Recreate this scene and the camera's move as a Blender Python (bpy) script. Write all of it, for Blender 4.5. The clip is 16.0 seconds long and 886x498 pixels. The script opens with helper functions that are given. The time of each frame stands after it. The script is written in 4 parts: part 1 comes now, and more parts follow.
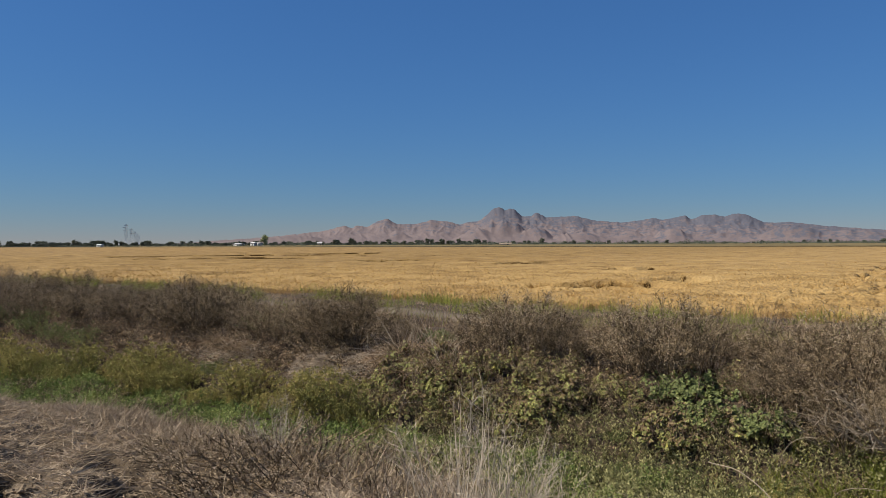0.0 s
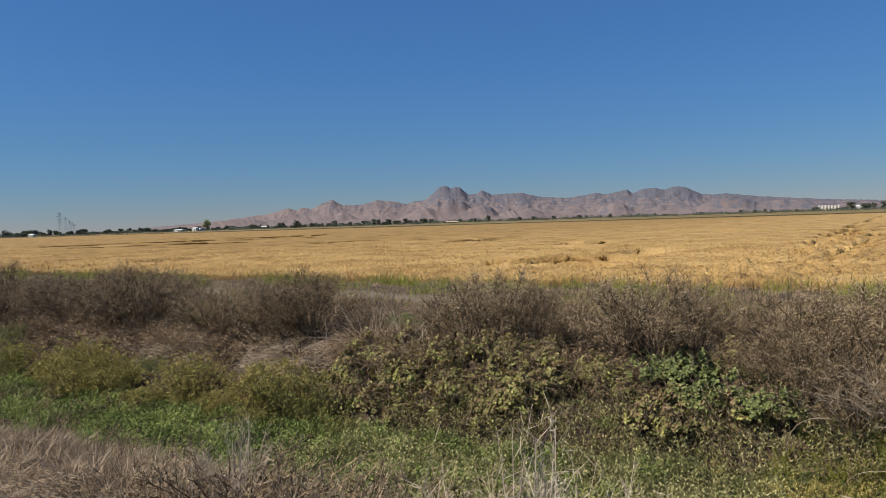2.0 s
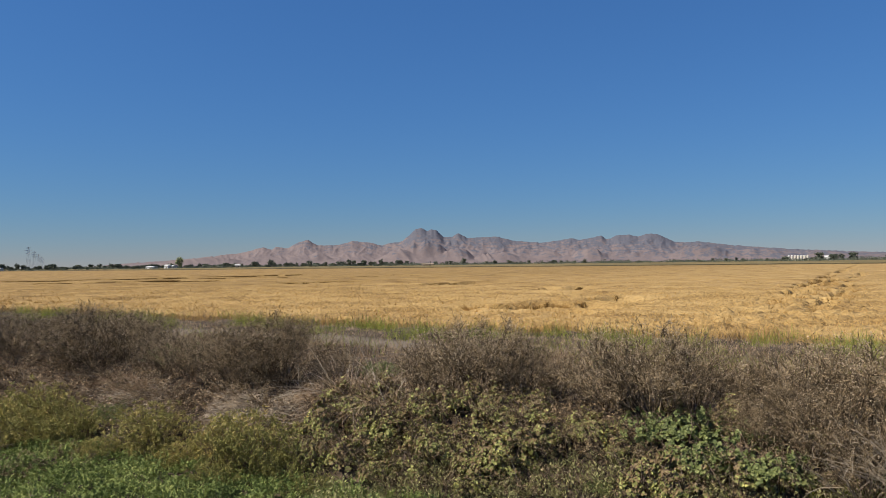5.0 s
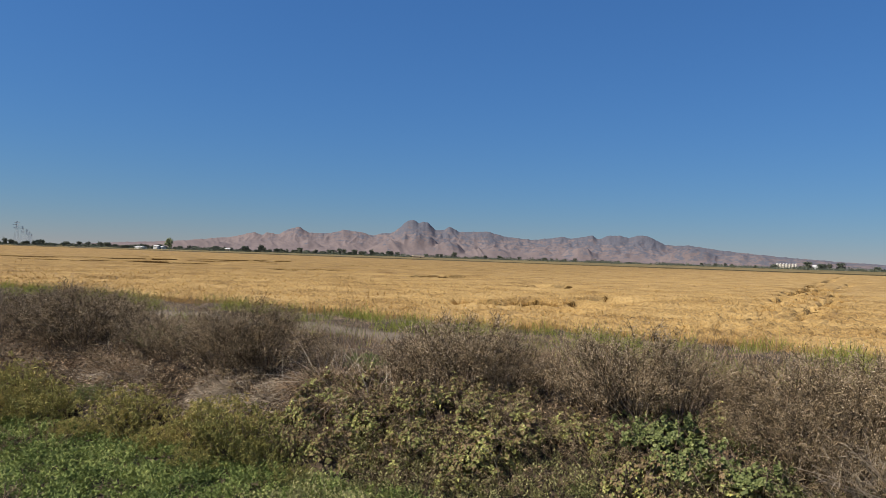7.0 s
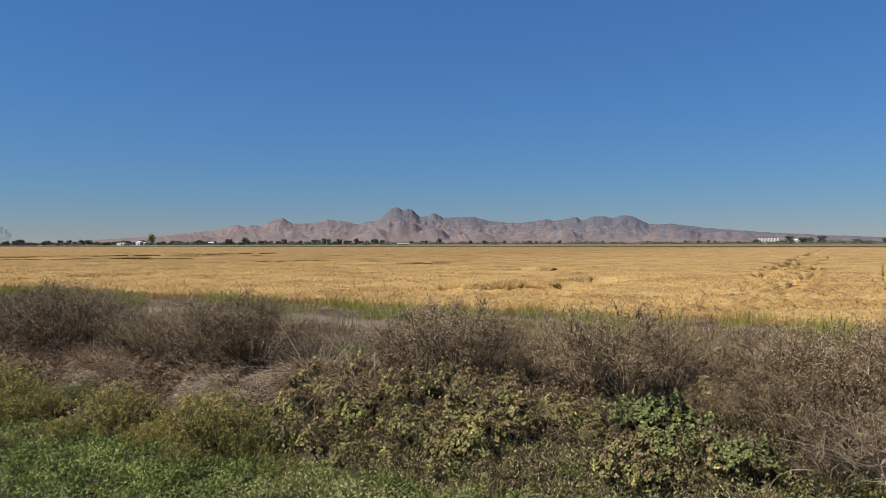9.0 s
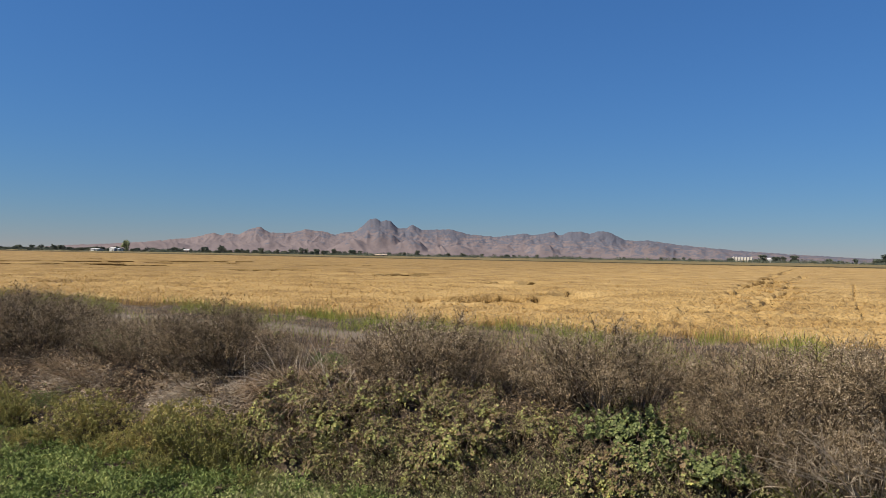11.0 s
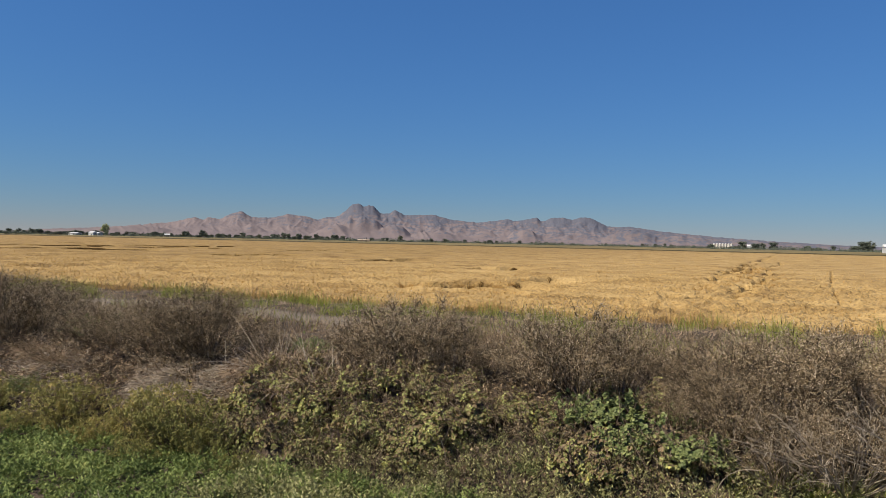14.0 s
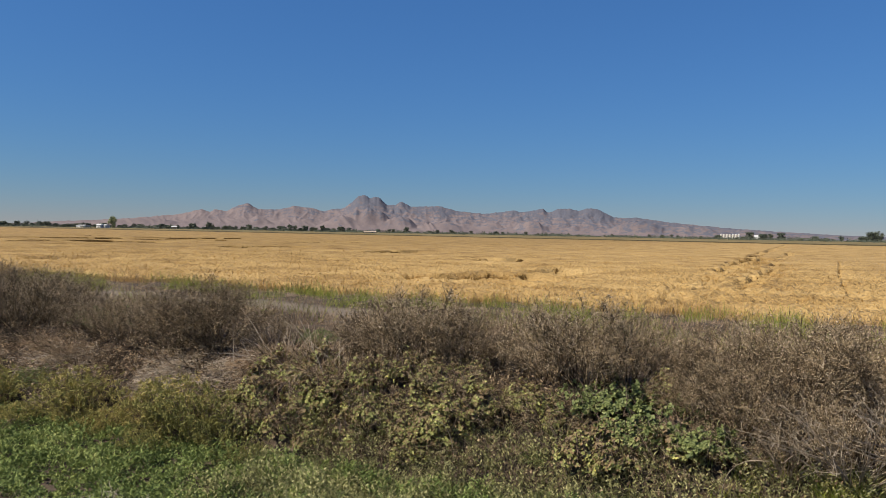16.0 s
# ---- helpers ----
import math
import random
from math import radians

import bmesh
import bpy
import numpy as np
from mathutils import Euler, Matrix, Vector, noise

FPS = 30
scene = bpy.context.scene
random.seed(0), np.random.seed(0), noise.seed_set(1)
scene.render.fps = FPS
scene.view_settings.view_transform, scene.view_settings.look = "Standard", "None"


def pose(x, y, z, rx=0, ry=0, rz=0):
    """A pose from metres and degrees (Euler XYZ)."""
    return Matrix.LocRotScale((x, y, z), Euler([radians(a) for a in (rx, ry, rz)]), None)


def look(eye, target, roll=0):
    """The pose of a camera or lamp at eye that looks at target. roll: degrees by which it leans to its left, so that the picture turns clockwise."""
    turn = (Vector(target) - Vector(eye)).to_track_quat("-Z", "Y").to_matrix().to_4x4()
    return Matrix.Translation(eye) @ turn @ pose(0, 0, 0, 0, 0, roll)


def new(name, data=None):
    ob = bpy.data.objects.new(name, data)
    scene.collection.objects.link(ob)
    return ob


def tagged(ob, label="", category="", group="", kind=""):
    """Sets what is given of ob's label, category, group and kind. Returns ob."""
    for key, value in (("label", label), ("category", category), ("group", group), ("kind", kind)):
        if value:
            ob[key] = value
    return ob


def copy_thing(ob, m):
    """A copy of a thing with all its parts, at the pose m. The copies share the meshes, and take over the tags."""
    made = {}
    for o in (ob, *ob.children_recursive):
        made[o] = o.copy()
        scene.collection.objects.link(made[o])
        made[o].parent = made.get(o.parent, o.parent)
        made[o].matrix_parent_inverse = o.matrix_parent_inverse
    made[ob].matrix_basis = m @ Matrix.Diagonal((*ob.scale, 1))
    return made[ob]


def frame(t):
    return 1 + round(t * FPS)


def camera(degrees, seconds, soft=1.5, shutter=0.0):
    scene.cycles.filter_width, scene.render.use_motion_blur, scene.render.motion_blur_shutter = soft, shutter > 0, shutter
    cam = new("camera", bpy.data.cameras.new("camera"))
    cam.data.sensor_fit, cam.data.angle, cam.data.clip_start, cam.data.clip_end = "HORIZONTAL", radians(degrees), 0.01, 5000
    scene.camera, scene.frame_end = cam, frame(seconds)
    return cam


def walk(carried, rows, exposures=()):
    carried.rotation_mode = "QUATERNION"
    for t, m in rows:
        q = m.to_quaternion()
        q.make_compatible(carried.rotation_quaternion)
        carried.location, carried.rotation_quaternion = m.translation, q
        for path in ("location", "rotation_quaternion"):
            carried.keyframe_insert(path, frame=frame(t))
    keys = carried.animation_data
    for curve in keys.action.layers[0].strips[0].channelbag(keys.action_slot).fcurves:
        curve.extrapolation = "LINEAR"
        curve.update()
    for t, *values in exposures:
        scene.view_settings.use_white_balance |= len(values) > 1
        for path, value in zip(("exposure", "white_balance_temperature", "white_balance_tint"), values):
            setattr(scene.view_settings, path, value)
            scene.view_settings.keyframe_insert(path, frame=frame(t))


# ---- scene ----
cam = camera(62.14, 16.0, soft=0.55)
# seconds, eye, then yaw (to the left of +y), pitch (up) and roll; +y crosses the ditch, x runs along it
ROWS = [
    (0, 0, 0, 1.6, 35.67, -0.39, -0.22),
    (0.5, -0.296, 0.254, 1.56, 34.46, -0.65, -0.46),
    (1, -0.572, 0.476, 1.585, 34.1, -1.33, -0.91),
    (1.5, -0.865, 0.677, 1.578, 31.98, -1.41, -1.1),
    (2, -1.048, 0.875, 1.54, 31.57, -2.07, -1.8),
    (2.5, -1.182, 1.084, 1.557, 31.86, -2.45, -1.96),
    (3, -1.27, 1.173, 1.573, 30.82, -2.26, -1.82),
    (3.5, -1.464, 1.243, 1.591, 27.79, -0.56, -2.31),
    (4, -1.512, 1.35, 1.586, 28.97, 0.16, -2.42),
    (4.2, -1.512, 1.35, 1.586, 29.44, 0.82, -2.37),
    (6.3, -1.672, 1.63, 1.59, 28.96, 0.77, 1.93),
    (6.5, -1.672, 1.63, 1.59, 28.93, 0.67, 1.93),
    (7, -1.673, 1.621, 1.591, 28.87, 0.65, 1.87),
    (7.5, -1.649, 1.618, 1.588, 28.66, 0.42, 0.85),
    (8, -1.647, 1.628, 1.581, 28.4, -0.15, 0.01),
    (8.5, -1.644, 1.622, 1.582, 28.2, -0.58, -0.21),
    (9, -1.648, 1.622, 1.587, 27.69, -0.41, -0.1),
    (9.2, -1.648, 1.622, 1.587, 27.31, -0.15, 0),
    (11.5, -1.672, 1.615, 1.583, 25.72, 0.52, 1.3),
    (12, -1.665, 1.631, 1.597, 25.44, 0.34, 1.59),
    (12.5, -1.662, 1.634, 1.597, 25.09, 0.22, 1.63),
    (13, -1.667, 1.641, 1.598, 24.83, -0.13, 1.69),
    (13.5, -1.668, 1.64, 1.592, 24.72, -0.34, 1.58),
    (14, -1.659, 1.627, 1.584, 24.62, -0.54, 1.27),
    (14.5, -1.658, 1.63, 1.585, 24.7, -0.96, 1.1),
    (15, -1.657, 1.625, 1.584, 24.79, -1.24, 1.03),
    (15.5, -1.657, 1.623, 1.585, 24.92, -1.26, 1.01),
    (16, -1.665, 1.622, 1.586, 25.09, -1.22, 1.12),
]
EXPOSURE = 0.51
walk(cam, [(t, pose(x, y, z, 90 + pitch, 0, yaw) @ pose(0, 0, 0, 0, 0, roll)) for t, x, y, z, yaw, pitch, roll in ROWS],
     exposures=[(0.0, EXPOSURE - 0.15), (1.0, EXPOSURE - 0.12), (3.5, EXPOSURE), (16.0, EXPOSURE)])

# ---- world and sun ----
SUN_BEARING, SUN_HEIGHT = -138.0, 48.0      # degrees clockwise from +y, degrees above the horizon
world = bpy.data.worlds.new("clear_sky")
scene.world = world
world.use_nodes = True
wn = world.node_tree.nodes
sky = wn.new("ShaderNodeTexSky")
sky.sky_type, sky.sun_disc = "NISHITA", False
sky.sun_elevation, sky.sun_rotation = radians(SUN_HEIGHT), radians(SUN_BEARING)
sky.air_density, sky.dust_density, sky.ozone_density = 1.0, 0.0, 3.0
wn["Background"].inputs["Strength"].default_value = 0.0405
# a clear dry-air sky: red falls off faster than green away from the horizon
wl = world.node_tree.links
split, join = wn.new("ShaderNodeSeparateColor"), wn.new("ShaderNodeCombineColor")
wl.new(sky.outputs["Color"], split.inputs["Color"])


def sky_math(operation, a, c):
    k = wn.new("ShaderNodeMath")
    k.operation = operation
    for socket, value in zip(k.inputs, (a, c)):
        if isinstance(value, float):
            socket.default_value = value
        else:
            wl.new(value, socket)
    return k.outputs["Value"]


ratio = sky_math("POWER", sky_math("DIVIDE", split.outputs["Red"], split.outputs["Green"]), 1.7)
wl.new(sky_math("MULTIPLY", sky_math("MULTIPLY", split.outputs["Green"], ratio), 0.765), join.inputs["Red"])
wl.new(sky_math("MULTIPLY", split.outputs["Green"], 0.94), join.inputs["Green"])
wl.new(sky_math("MULTIPLY", split.outputs["Blue"], 1.4), join.inputs["Blue"])
even = sky_math("POWER", sky_math("DIVIDE", split.outputs["Green"], 4.6), -0.35)      # thin haze evens out the bright horizon
scale_sky = wn.new("ShaderNodeVectorMath")
scale_sky.operation = "SCALE"
wl.new(join.outputs["Color"], scale_sky.inputs[0])
wl.new(even, scale_sky.inputs["Scale"])
wl.new(scale_sky.outputs["Vector"], wn["Background"].inputs["Color"])
sun = new("sun", bpy.data.lights.new("sun", "SUN"))
sun.data.energy, sun.data.angle, sun.data.color = 5.0, radians(0.53), (1.0, 0.91, 0.77)
sb, sh = radians(SUN_BEARING), radians(SUN_HEIGHT)
sun.matrix_world = look((math.sin(sb) * math.cos(sh) * 50, math.cos(sb) * math.cos(sh) * 50, math.sin(sh) * 50), (0, 0, 0))

rng = np.random.default_rng(7)


# ---- materials ----
def material(name, ramp, scale=2.0, fine=40.0, rough=0.85, bump=0.3, island=0.0, leafy=0.0, ob_random=0.0, spread=1.0, stretch=(1, 1, 1), metal=0.0, deep=1.0):
    """ramp: (place, colour) pairs. The place on the ramp is a mix of coarse and fine noise with each island's and each object's own random share."""
    m = bpy.data.materials.new(name)
    m.use_nodes = True
    nt = m.node_tree
    n, l = nt.nodes, nt.links
    b = n["Principled BSDF"]
    b.inputs["Roughness"].default_value, b.inputs["Metallic"].default_value = rough, metal
    b.inputs["Specular IOR Level"].default_value = 0.25
    tc, mp = n.new("ShaderNodeTexCoord"), n.new("ShaderNodeMapping")
    mp.inputs["Scale"].default_value = stretch
    l.new(tc.outputs["Object"], mp.inputs["Vector"])
    coarse, grain = n.new("ShaderNodeTexNoise"), n.new("ShaderNodeTexNoise")
    coarse.inputs["Scale"].default_value, coarse.inputs["Detail"].default_value = scale, 4
    grain.inputs["Scale"].default_value, grain.inputs["Detail"].default_value = fine, 3
    l.new(mp.outputs["Vector"], coarse.inputs["Vector"])
    l.new(mp.outputs["Vector"], grain.inputs["Vector"])

    def mix(a, c, f):
        k = n.new("ShaderNodeMix")
        k.inputs["Factor"].default_value = f
        l.new(a, k.inputs["A"])
        l.new(c, k.inputs["B"])
        return k.outputs["Result"]
    place = mix(coarse.outputs["Fac"], grain.outputs["Fac"], 0.4)
    st = n.new("ShaderNodeMath")
    st.operation, st.use_clamp = "MULTIPLY_ADD", True
    st.inputs[1].default_value, st.inputs[2].default_value = 2.2 * spread, 0.5 - 1.1 * spread
    l.new(place, st.inputs[0])
    place = st.outputs["Value"]
    if island:
        g = n.new("ShaderNodeNewGeometry")
        place = mix(place, g.outputs["Random Per Island"], island)
    if ob_random:
        oi = n.new("ShaderNodeObjectInfo")
        place = mix(place, oi.outputs["Random"], ob_random)
    cr = n.new("ShaderNodeValToRGB")
    e = cr.color_ramp.elements
    while len(e) < len(ramp):
        e.new(0.5)
    for el, (p, c) in zip(e, ramp):
        el.position, el.color = p, (*c, 1)
    l.new(place, cr.inputs["Fac"])
    l.new(cr.outputs["Color"], b.inputs["Base Color"])
    if bump:
        bp = n.new("ShaderNodeBump")
        bp.inputs["Strength"].default_value, bp.inputs["Distance"].default_value = bump, deep * 0.6 / fine
        l.new(grain.outputs["Fac"], bp.inputs["Height"])
        l.new(bp.outputs["Normal"], b.inputs["Normal"])
    if leafy:
        tr, mx = n.new("ShaderNodeBsdfTranslucent"), n.new("ShaderNodeMixShader")
        mx.inputs["Fac"].default_value = leafy
        l.new(cr.outputs["Color"], tr.inputs["Color"])
        l.new(b.outputs["BSDF"], mx.inputs[1])
        l.new(tr.outputs["BSDF"], mx.inputs[2])
        l.new(mx.outputs["Shader"], n["Material Output"].inputs["Surface"])
    return m


def plain(name, colour, rough=0.7, metal=0.0, fine=3.0):
    dark = tuple(0.72 * c for c in colour)
    return material(name, [(0.1, dark), (0.9, colour)], 0.3, fine, rough, 0.1, metal=metal)


M_DEAD = material("dead_stems", [(0.05, (0.032, 0.0219, 0.0109)), (0.5, (0.131, 0.0948, 0.0532)), (1.0, (0.421, 0.313, 0.183))], 8.0, 30, spread=2.6, island=0.35, bump=0)
M_SEED = material("seed_heads", [(0.05, (0.127, 0.0958, 0.0568)), (0.5, (0.339, 0.266, 0.176)), (1.0, (0.558, 0.458, 0.333))], 8.0, 30, spread=2.4, island=0.4, bump=0)
M_STRAW = material("dry_straw", [(0.0, (0.131, 0.0926, 0.0577)), (0.5, (0.34, 0.262, 0.179)), (1.0, (0.577, 0.472, 0.34))], 5.0, 30, spread=1.6, island=0.5, bump=0, leafy=0.15)
M_PALE = material("bleached_stalks", [(0.0, (0.16, 0.124, 0.0882)), (1.0, (0.456, 0.383, 0.288))], 2.0, 30, island=0.5, bump=0)
M_STALK = material("pale_reed_stalks", [(0.0, (0.27, 0.216, 0.154)), (1.0, (0.594, 0.512, 0.406))], 2.0, 30, island=0.5, bump=0)
# brown straw, coloured darker to paint in the shade of furrows and lodged edges
M_SHADECROP = material("shade_dark_rice_straw", [(0.0, (0.0405, 0.0203, 0.00405)), (0.6, (0.134, 0.0729, 0.0162)), (1.0, (0.292, 0.17, 0.0446))], 0.6, 9, island=0.5, bump=0)
M_LITTER = material("dead_litter", [(0.0, (0.0373, 0.024, 0.0135)), (0.5, (0.16, 0.108, 0.0634)), (1.0, (0.531, 0.392, 0.244))], 4.0, 30, spread=2.6, island=0.4, bump=0)
M_RUST = material("rusty_dry_straw", [(0.0, (0.16, 0.104, 0.0613)), (0.5, (0.396, 0.283, 0.179)), (1.0, (0.642, 0.509, 0.359))], 1.0, 30, island=0.65, bump=0, leafy=0.15)
M_CANE = material("bramble_canes", [(0.0, (0.07, 0.045, 0.035)), (1.0, (0.20, 0.15, 0.11))], 2, 40, island=0.5, bump=0)
M_BRAMBLE = material("bramble_leaves", [(0.0, (0.0628, 0.0431, 0.0245)), (0.3, (0.215, 0.153, 0.084)), (0.42, (0.284, 0.197, 0.0952)), (0.5, (0.169, 0.171, 0.0558)), (0.72, (0.318, 0.328, 0.111)), (0.88, (0.52, 0.499, 0.178)), (0.96, (0.664, 0.548, 0.122)), (1.0, (0.588, 0.262, 0.0896))],
                     2.6, 12, rough=0.55, spread=1.5, island=0.45, bump=0, leafy=0.2)
M_GREENBR = material("fresh_bramble_leaves", [(0.0, (0.0468, 0.0537, 0.0196)), (0.45, (0.135, 0.167, 0.0536)), (0.8, (0.262, 0.283, 0.103)), (1.0, (0.468, 0.45, 0.196))], 0.9, 12, rough=0.55, island=0.6, bump=0, leafy=0.2)
M_SHRUB = material("yellowing_shrub_leaves", [(0.0, (0.0621, 0.0652, 0.0226)), (0.45, (0.218, 0.211, 0.0647)), (0.75, (0.415, 0.34, 0.118)), (1.0, (0.643, 0.412, 0.162))], 4.0, 14, spread=1.6, island=0.4, bump=0, leafy=0.15, ob_random=0.3)
M_DITCH = material("ditch_weed_leaves", [(0.0, (0.0416, 0.06, 0.0176)), (0.5, (0.171, 0.223, 0.0633)), (1.0, (0.407, 0.425, 0.146))], 1.2, 14, spread=1.6, island=0.45, bump=0, leafy=0.1)
M_GRASS = material("green_grass_blades", [(0.0, (0.0734, 0.0929, 0.0187)), (0.45, (0.235, 0.278, 0.0514)), (0.75, (0.391, 0.376, 0.0935)), (1.0, (0.586, 0.45, 0.168))], 0.6, 14, island=0.5, bump=0, leafy=0.4)
M_OLIVE = material("olive_ditch_grass", [(0.0, (0.0585, 0.0576, 0.0237)), (0.5, (0.244, 0.239, 0.1)), (1.0, (0.585, 0.541, 0.273))], 0.6, 14, island=0.6, bump=0, leafy=0.25)
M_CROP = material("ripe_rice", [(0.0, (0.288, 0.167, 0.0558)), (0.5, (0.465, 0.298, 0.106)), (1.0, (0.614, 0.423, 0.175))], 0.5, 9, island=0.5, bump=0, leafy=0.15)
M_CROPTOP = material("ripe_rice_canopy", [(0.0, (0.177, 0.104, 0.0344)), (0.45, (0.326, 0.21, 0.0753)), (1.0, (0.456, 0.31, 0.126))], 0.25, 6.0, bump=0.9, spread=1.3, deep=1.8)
# leaf greens are lightened and greyed to paint in the haze of distance
M_TREE = material("hazy_far_tree_leaves", [(0.0, (0.05, 0.062, 0.05)), (0.5, (0.095, 0.11, 0.08)), (1.0, (0.17, 0.18, 0.12))], 0.15, 1.0, island=0.5, bump=0, ob_random=0.3)
M_PALETREE = material("poplar_leaves", [(0.0, (0.15, 0.17, 0.09)), (0.5, (0.28, 0.30, 0.15)), (1.0, (0.42, 0.43, 0.23))], 0.15, 1.0, island=0.5, bump=0)
M_BARK = material("bark", [(0.1, (0.06, 0.045, 0.035)), (0.9, (0.16, 0.13, 0.10))], 2, 25)
M_WHITE = plain("white_painted_metal", (0.56, 0.56, 0.54), 0.5)
M_ROOF = plain("pale_roofing", (0.62, 0.62, 0.6), 0.6)
M_DARK = plain("dark_opening", (0.05, 0.05, 0.05), 0.6)
M_TAN = plain("tan_siding", (0.55, 0.42, 0.3), 0.7)
M_SILO = plain("galvanised_silo_steel", (0.62, 0.59, 0.52), 0.6, 0.0)
# grey steel with the pale blue of distant haze mixed into its colour
M_STEEL = plain("hazy_tower_steel", (0.46, 0.50, 0.55), 0.7, 0.0)


def browner_left(m, amount):
    """Multiplies the crop's colour darker and browner towards the field's left-hand end."""
    n, l = m.node_tree.nodes, m.node_tree.links
    at, sep, far, mix = (n.new("ShaderNode" + k) for k in ("NewGeometry", "SeparateXYZ", "MapRange", "Mix"))
    l.new(at.outputs["Position"], sep.inputs["Vector"])
    l.new(sep.outputs["X"], far.inputs["Value"])
    far.inputs["From Min"].default_value, far.inputs["From Max"].default_value = -18.0, -75.0
    far.inputs["To Min"].default_value, far.inputs["To Max"].default_value = 0.0, amount
    mix.data_type, mix.blend_type = "RGBA", "MULTIPLY"
    mix.inputs["B"].default_value = (0.70, 0.68, 0.62, 1)
    base = n["Principled BSDF"].inputs["Base Color"]
    l.new(far.outputs["Result"], mix.inputs["Factor"])
    l.new(base.links[0].from_socket, mix.inputs["A"])
    l.new(mix.outputs["Result"], base)


browner_left(M_CROP, 0.8)
browner_left(M_CROPTOP, 0.8)


# ---- mesh helpers ----
class Geo:
    """Collects vertices and faces from arrays."""
    def __init__(self):
        self.v, self.f, self.n = [], [], 0

    def add(self, verts, faces):
        verts = np.asarray(verts, float).reshape(-1, 3)
        self.f.extend((np.asarray(faces) + self.n).tolist())
        self.v.append(verts)
        self.n += len(verts)

    def many(self, verts, face):
        """verts: (count, k, 3); face: faces over those k vertices."""
        count, k = verts.shape[:2]
        for fc in face:
            self.f.extend((np.asarray(fc)[None] + (np.arange(count) * k)[:, None] + self.n).tolist())
        self.v.append(verts.reshape(-1, 3))
        self.n += count * k

    def mesh(self, name, smooth=False):
        me = bpy.data.meshes.new(name)
        me.from_pydata(np.concatenate(self.v).tolist(), [], self.f)
        if smooth:
            me.polygons.foreach_set("use_smooth", [True] * len(me.polygons))
        me.update()
        return me


def part(name, geo, mat, parent=None, label="", smooth=False):
    me = geo if isinstance(geo, bpy.types.Mesh) else geo.mesh(name, smooth)
    if not me.materials:
        me.materials.append(mat)
    ob = new(name, me)
    ob.parent = parent
    return tagged(ob, label)


def unit(v):
    return v / np.maximum(np.linalg.norm(v, axis=-1, keepdims=True), 1e-9)


def blades(geo, base, way, length, width, droop, segs=2):
    """Tapered ribbons that start at base along way and bend down by droop of their length."""
    n = len(base)
    way = unit(way)
    side = unit(np.cross(way, unit(rng.normal(size=(n, 3)))))
    rows = []
    for k in range(segs + 1):
        s = k / segs
        p = base + way * (length * s)[:, None]
        p[:, 2] -= droop * length * s * s
        w = (width * (1 - s) ** 0.7 * 0.5)[:, None]
        rows += [p] if k == segs else [p - side * w, p + side * w]
    face = [(2 * k, 2 * k + 1, 2 * k + 3, 2 * k + 2) for k in range(segs - 1)] + [(2 * segs - 2, 2 * segs - 1, 2 * segs)]
    geo.many(np.stack(rows, 1), face)


def rods(geo, a, b, ra, rb):
    """Three-sided tapered rods from a to b."""
    d = unit(b - a)
    s = unit(np.cross(d, np.where(np.abs(d[:, 2:3]) > 0.9, (1.0, 0, 0), (0, 0, 1.0))))
    u = np.cross(d, s)
    rows = []
    for p, r in ((a, ra), (b, rb)):
        for k in range(3):
            rows.append(p + (s * math.cos(k * 2.094) + u * math.sin(k * 2.094)) * np.broadcast_to(r, (len(a),))[:, None])
    geo.many(np.stack(rows, 1), [(0, 1, 4, 3), (1, 2, 5, 4), (2, 0, 3, 5)])


def leaves(geo, base, way, up, length, width):
    """Leaves with a folded midrib and a curled tip."""
    n = len(base)
    way = unit(way)
    side = unit(np.cross(way, up + rng.normal(size=(n, 3)) * 0.05))
    nor = np.cross(side, way)
    L, W = length[:, None], width[:, None] * 0.5
    fold = nor * W * 0.35
    tip = base + way * L - nor * L * rng.uniform(-0.05, 0.3, (n, 1))
    q1, q2 = base + way * L * 0.3, base + way * L * 0.68 - nor * L * 0.04
    geo.many(np.stack([base, q1 + side * W + fold, q2 + side * W * 0.85 + fold, tip, q2 - side * W * 0.85 + fold, q1 - side * W + fold], 1),
             [(0, 1, 2, 3), (0, 3, 4, 5)])


def slips(geo, base, way, length, width):
    """Small narrow leaves of two triangles."""
    n = len(base)
    way = unit(way)
    side = unit(np.cross(way, unit(rng.normal(size=(n, 3)))))
    mid = base + way * (length * 0.45)[:, None]
    w = side * (width * 0.5)[:, None]
    geo.many(np.stack([base, mid + w, base + way * length[:, None], mid - w], 1), [(0, 1, 2), (0, 2, 3)])


def seeds(geo, at, size):
    """Small tetrahedral heads."""
    n = len(at)
    k = np.array([(1, 1, 1), (1, -1, -1), (-1, 1, -1), (-1, -1, 1)]) * 0.5
    turn = unit(rng.normal(size=(n, 1, 3))) * 0.5
    geo.many(at[:, None] + (k[None] + turn * rng.uniform(-1, 1, (n, 4, 1))) * size[:, None, None], [(0, 1, 2), (0, 3, 1), (0, 2, 3)])


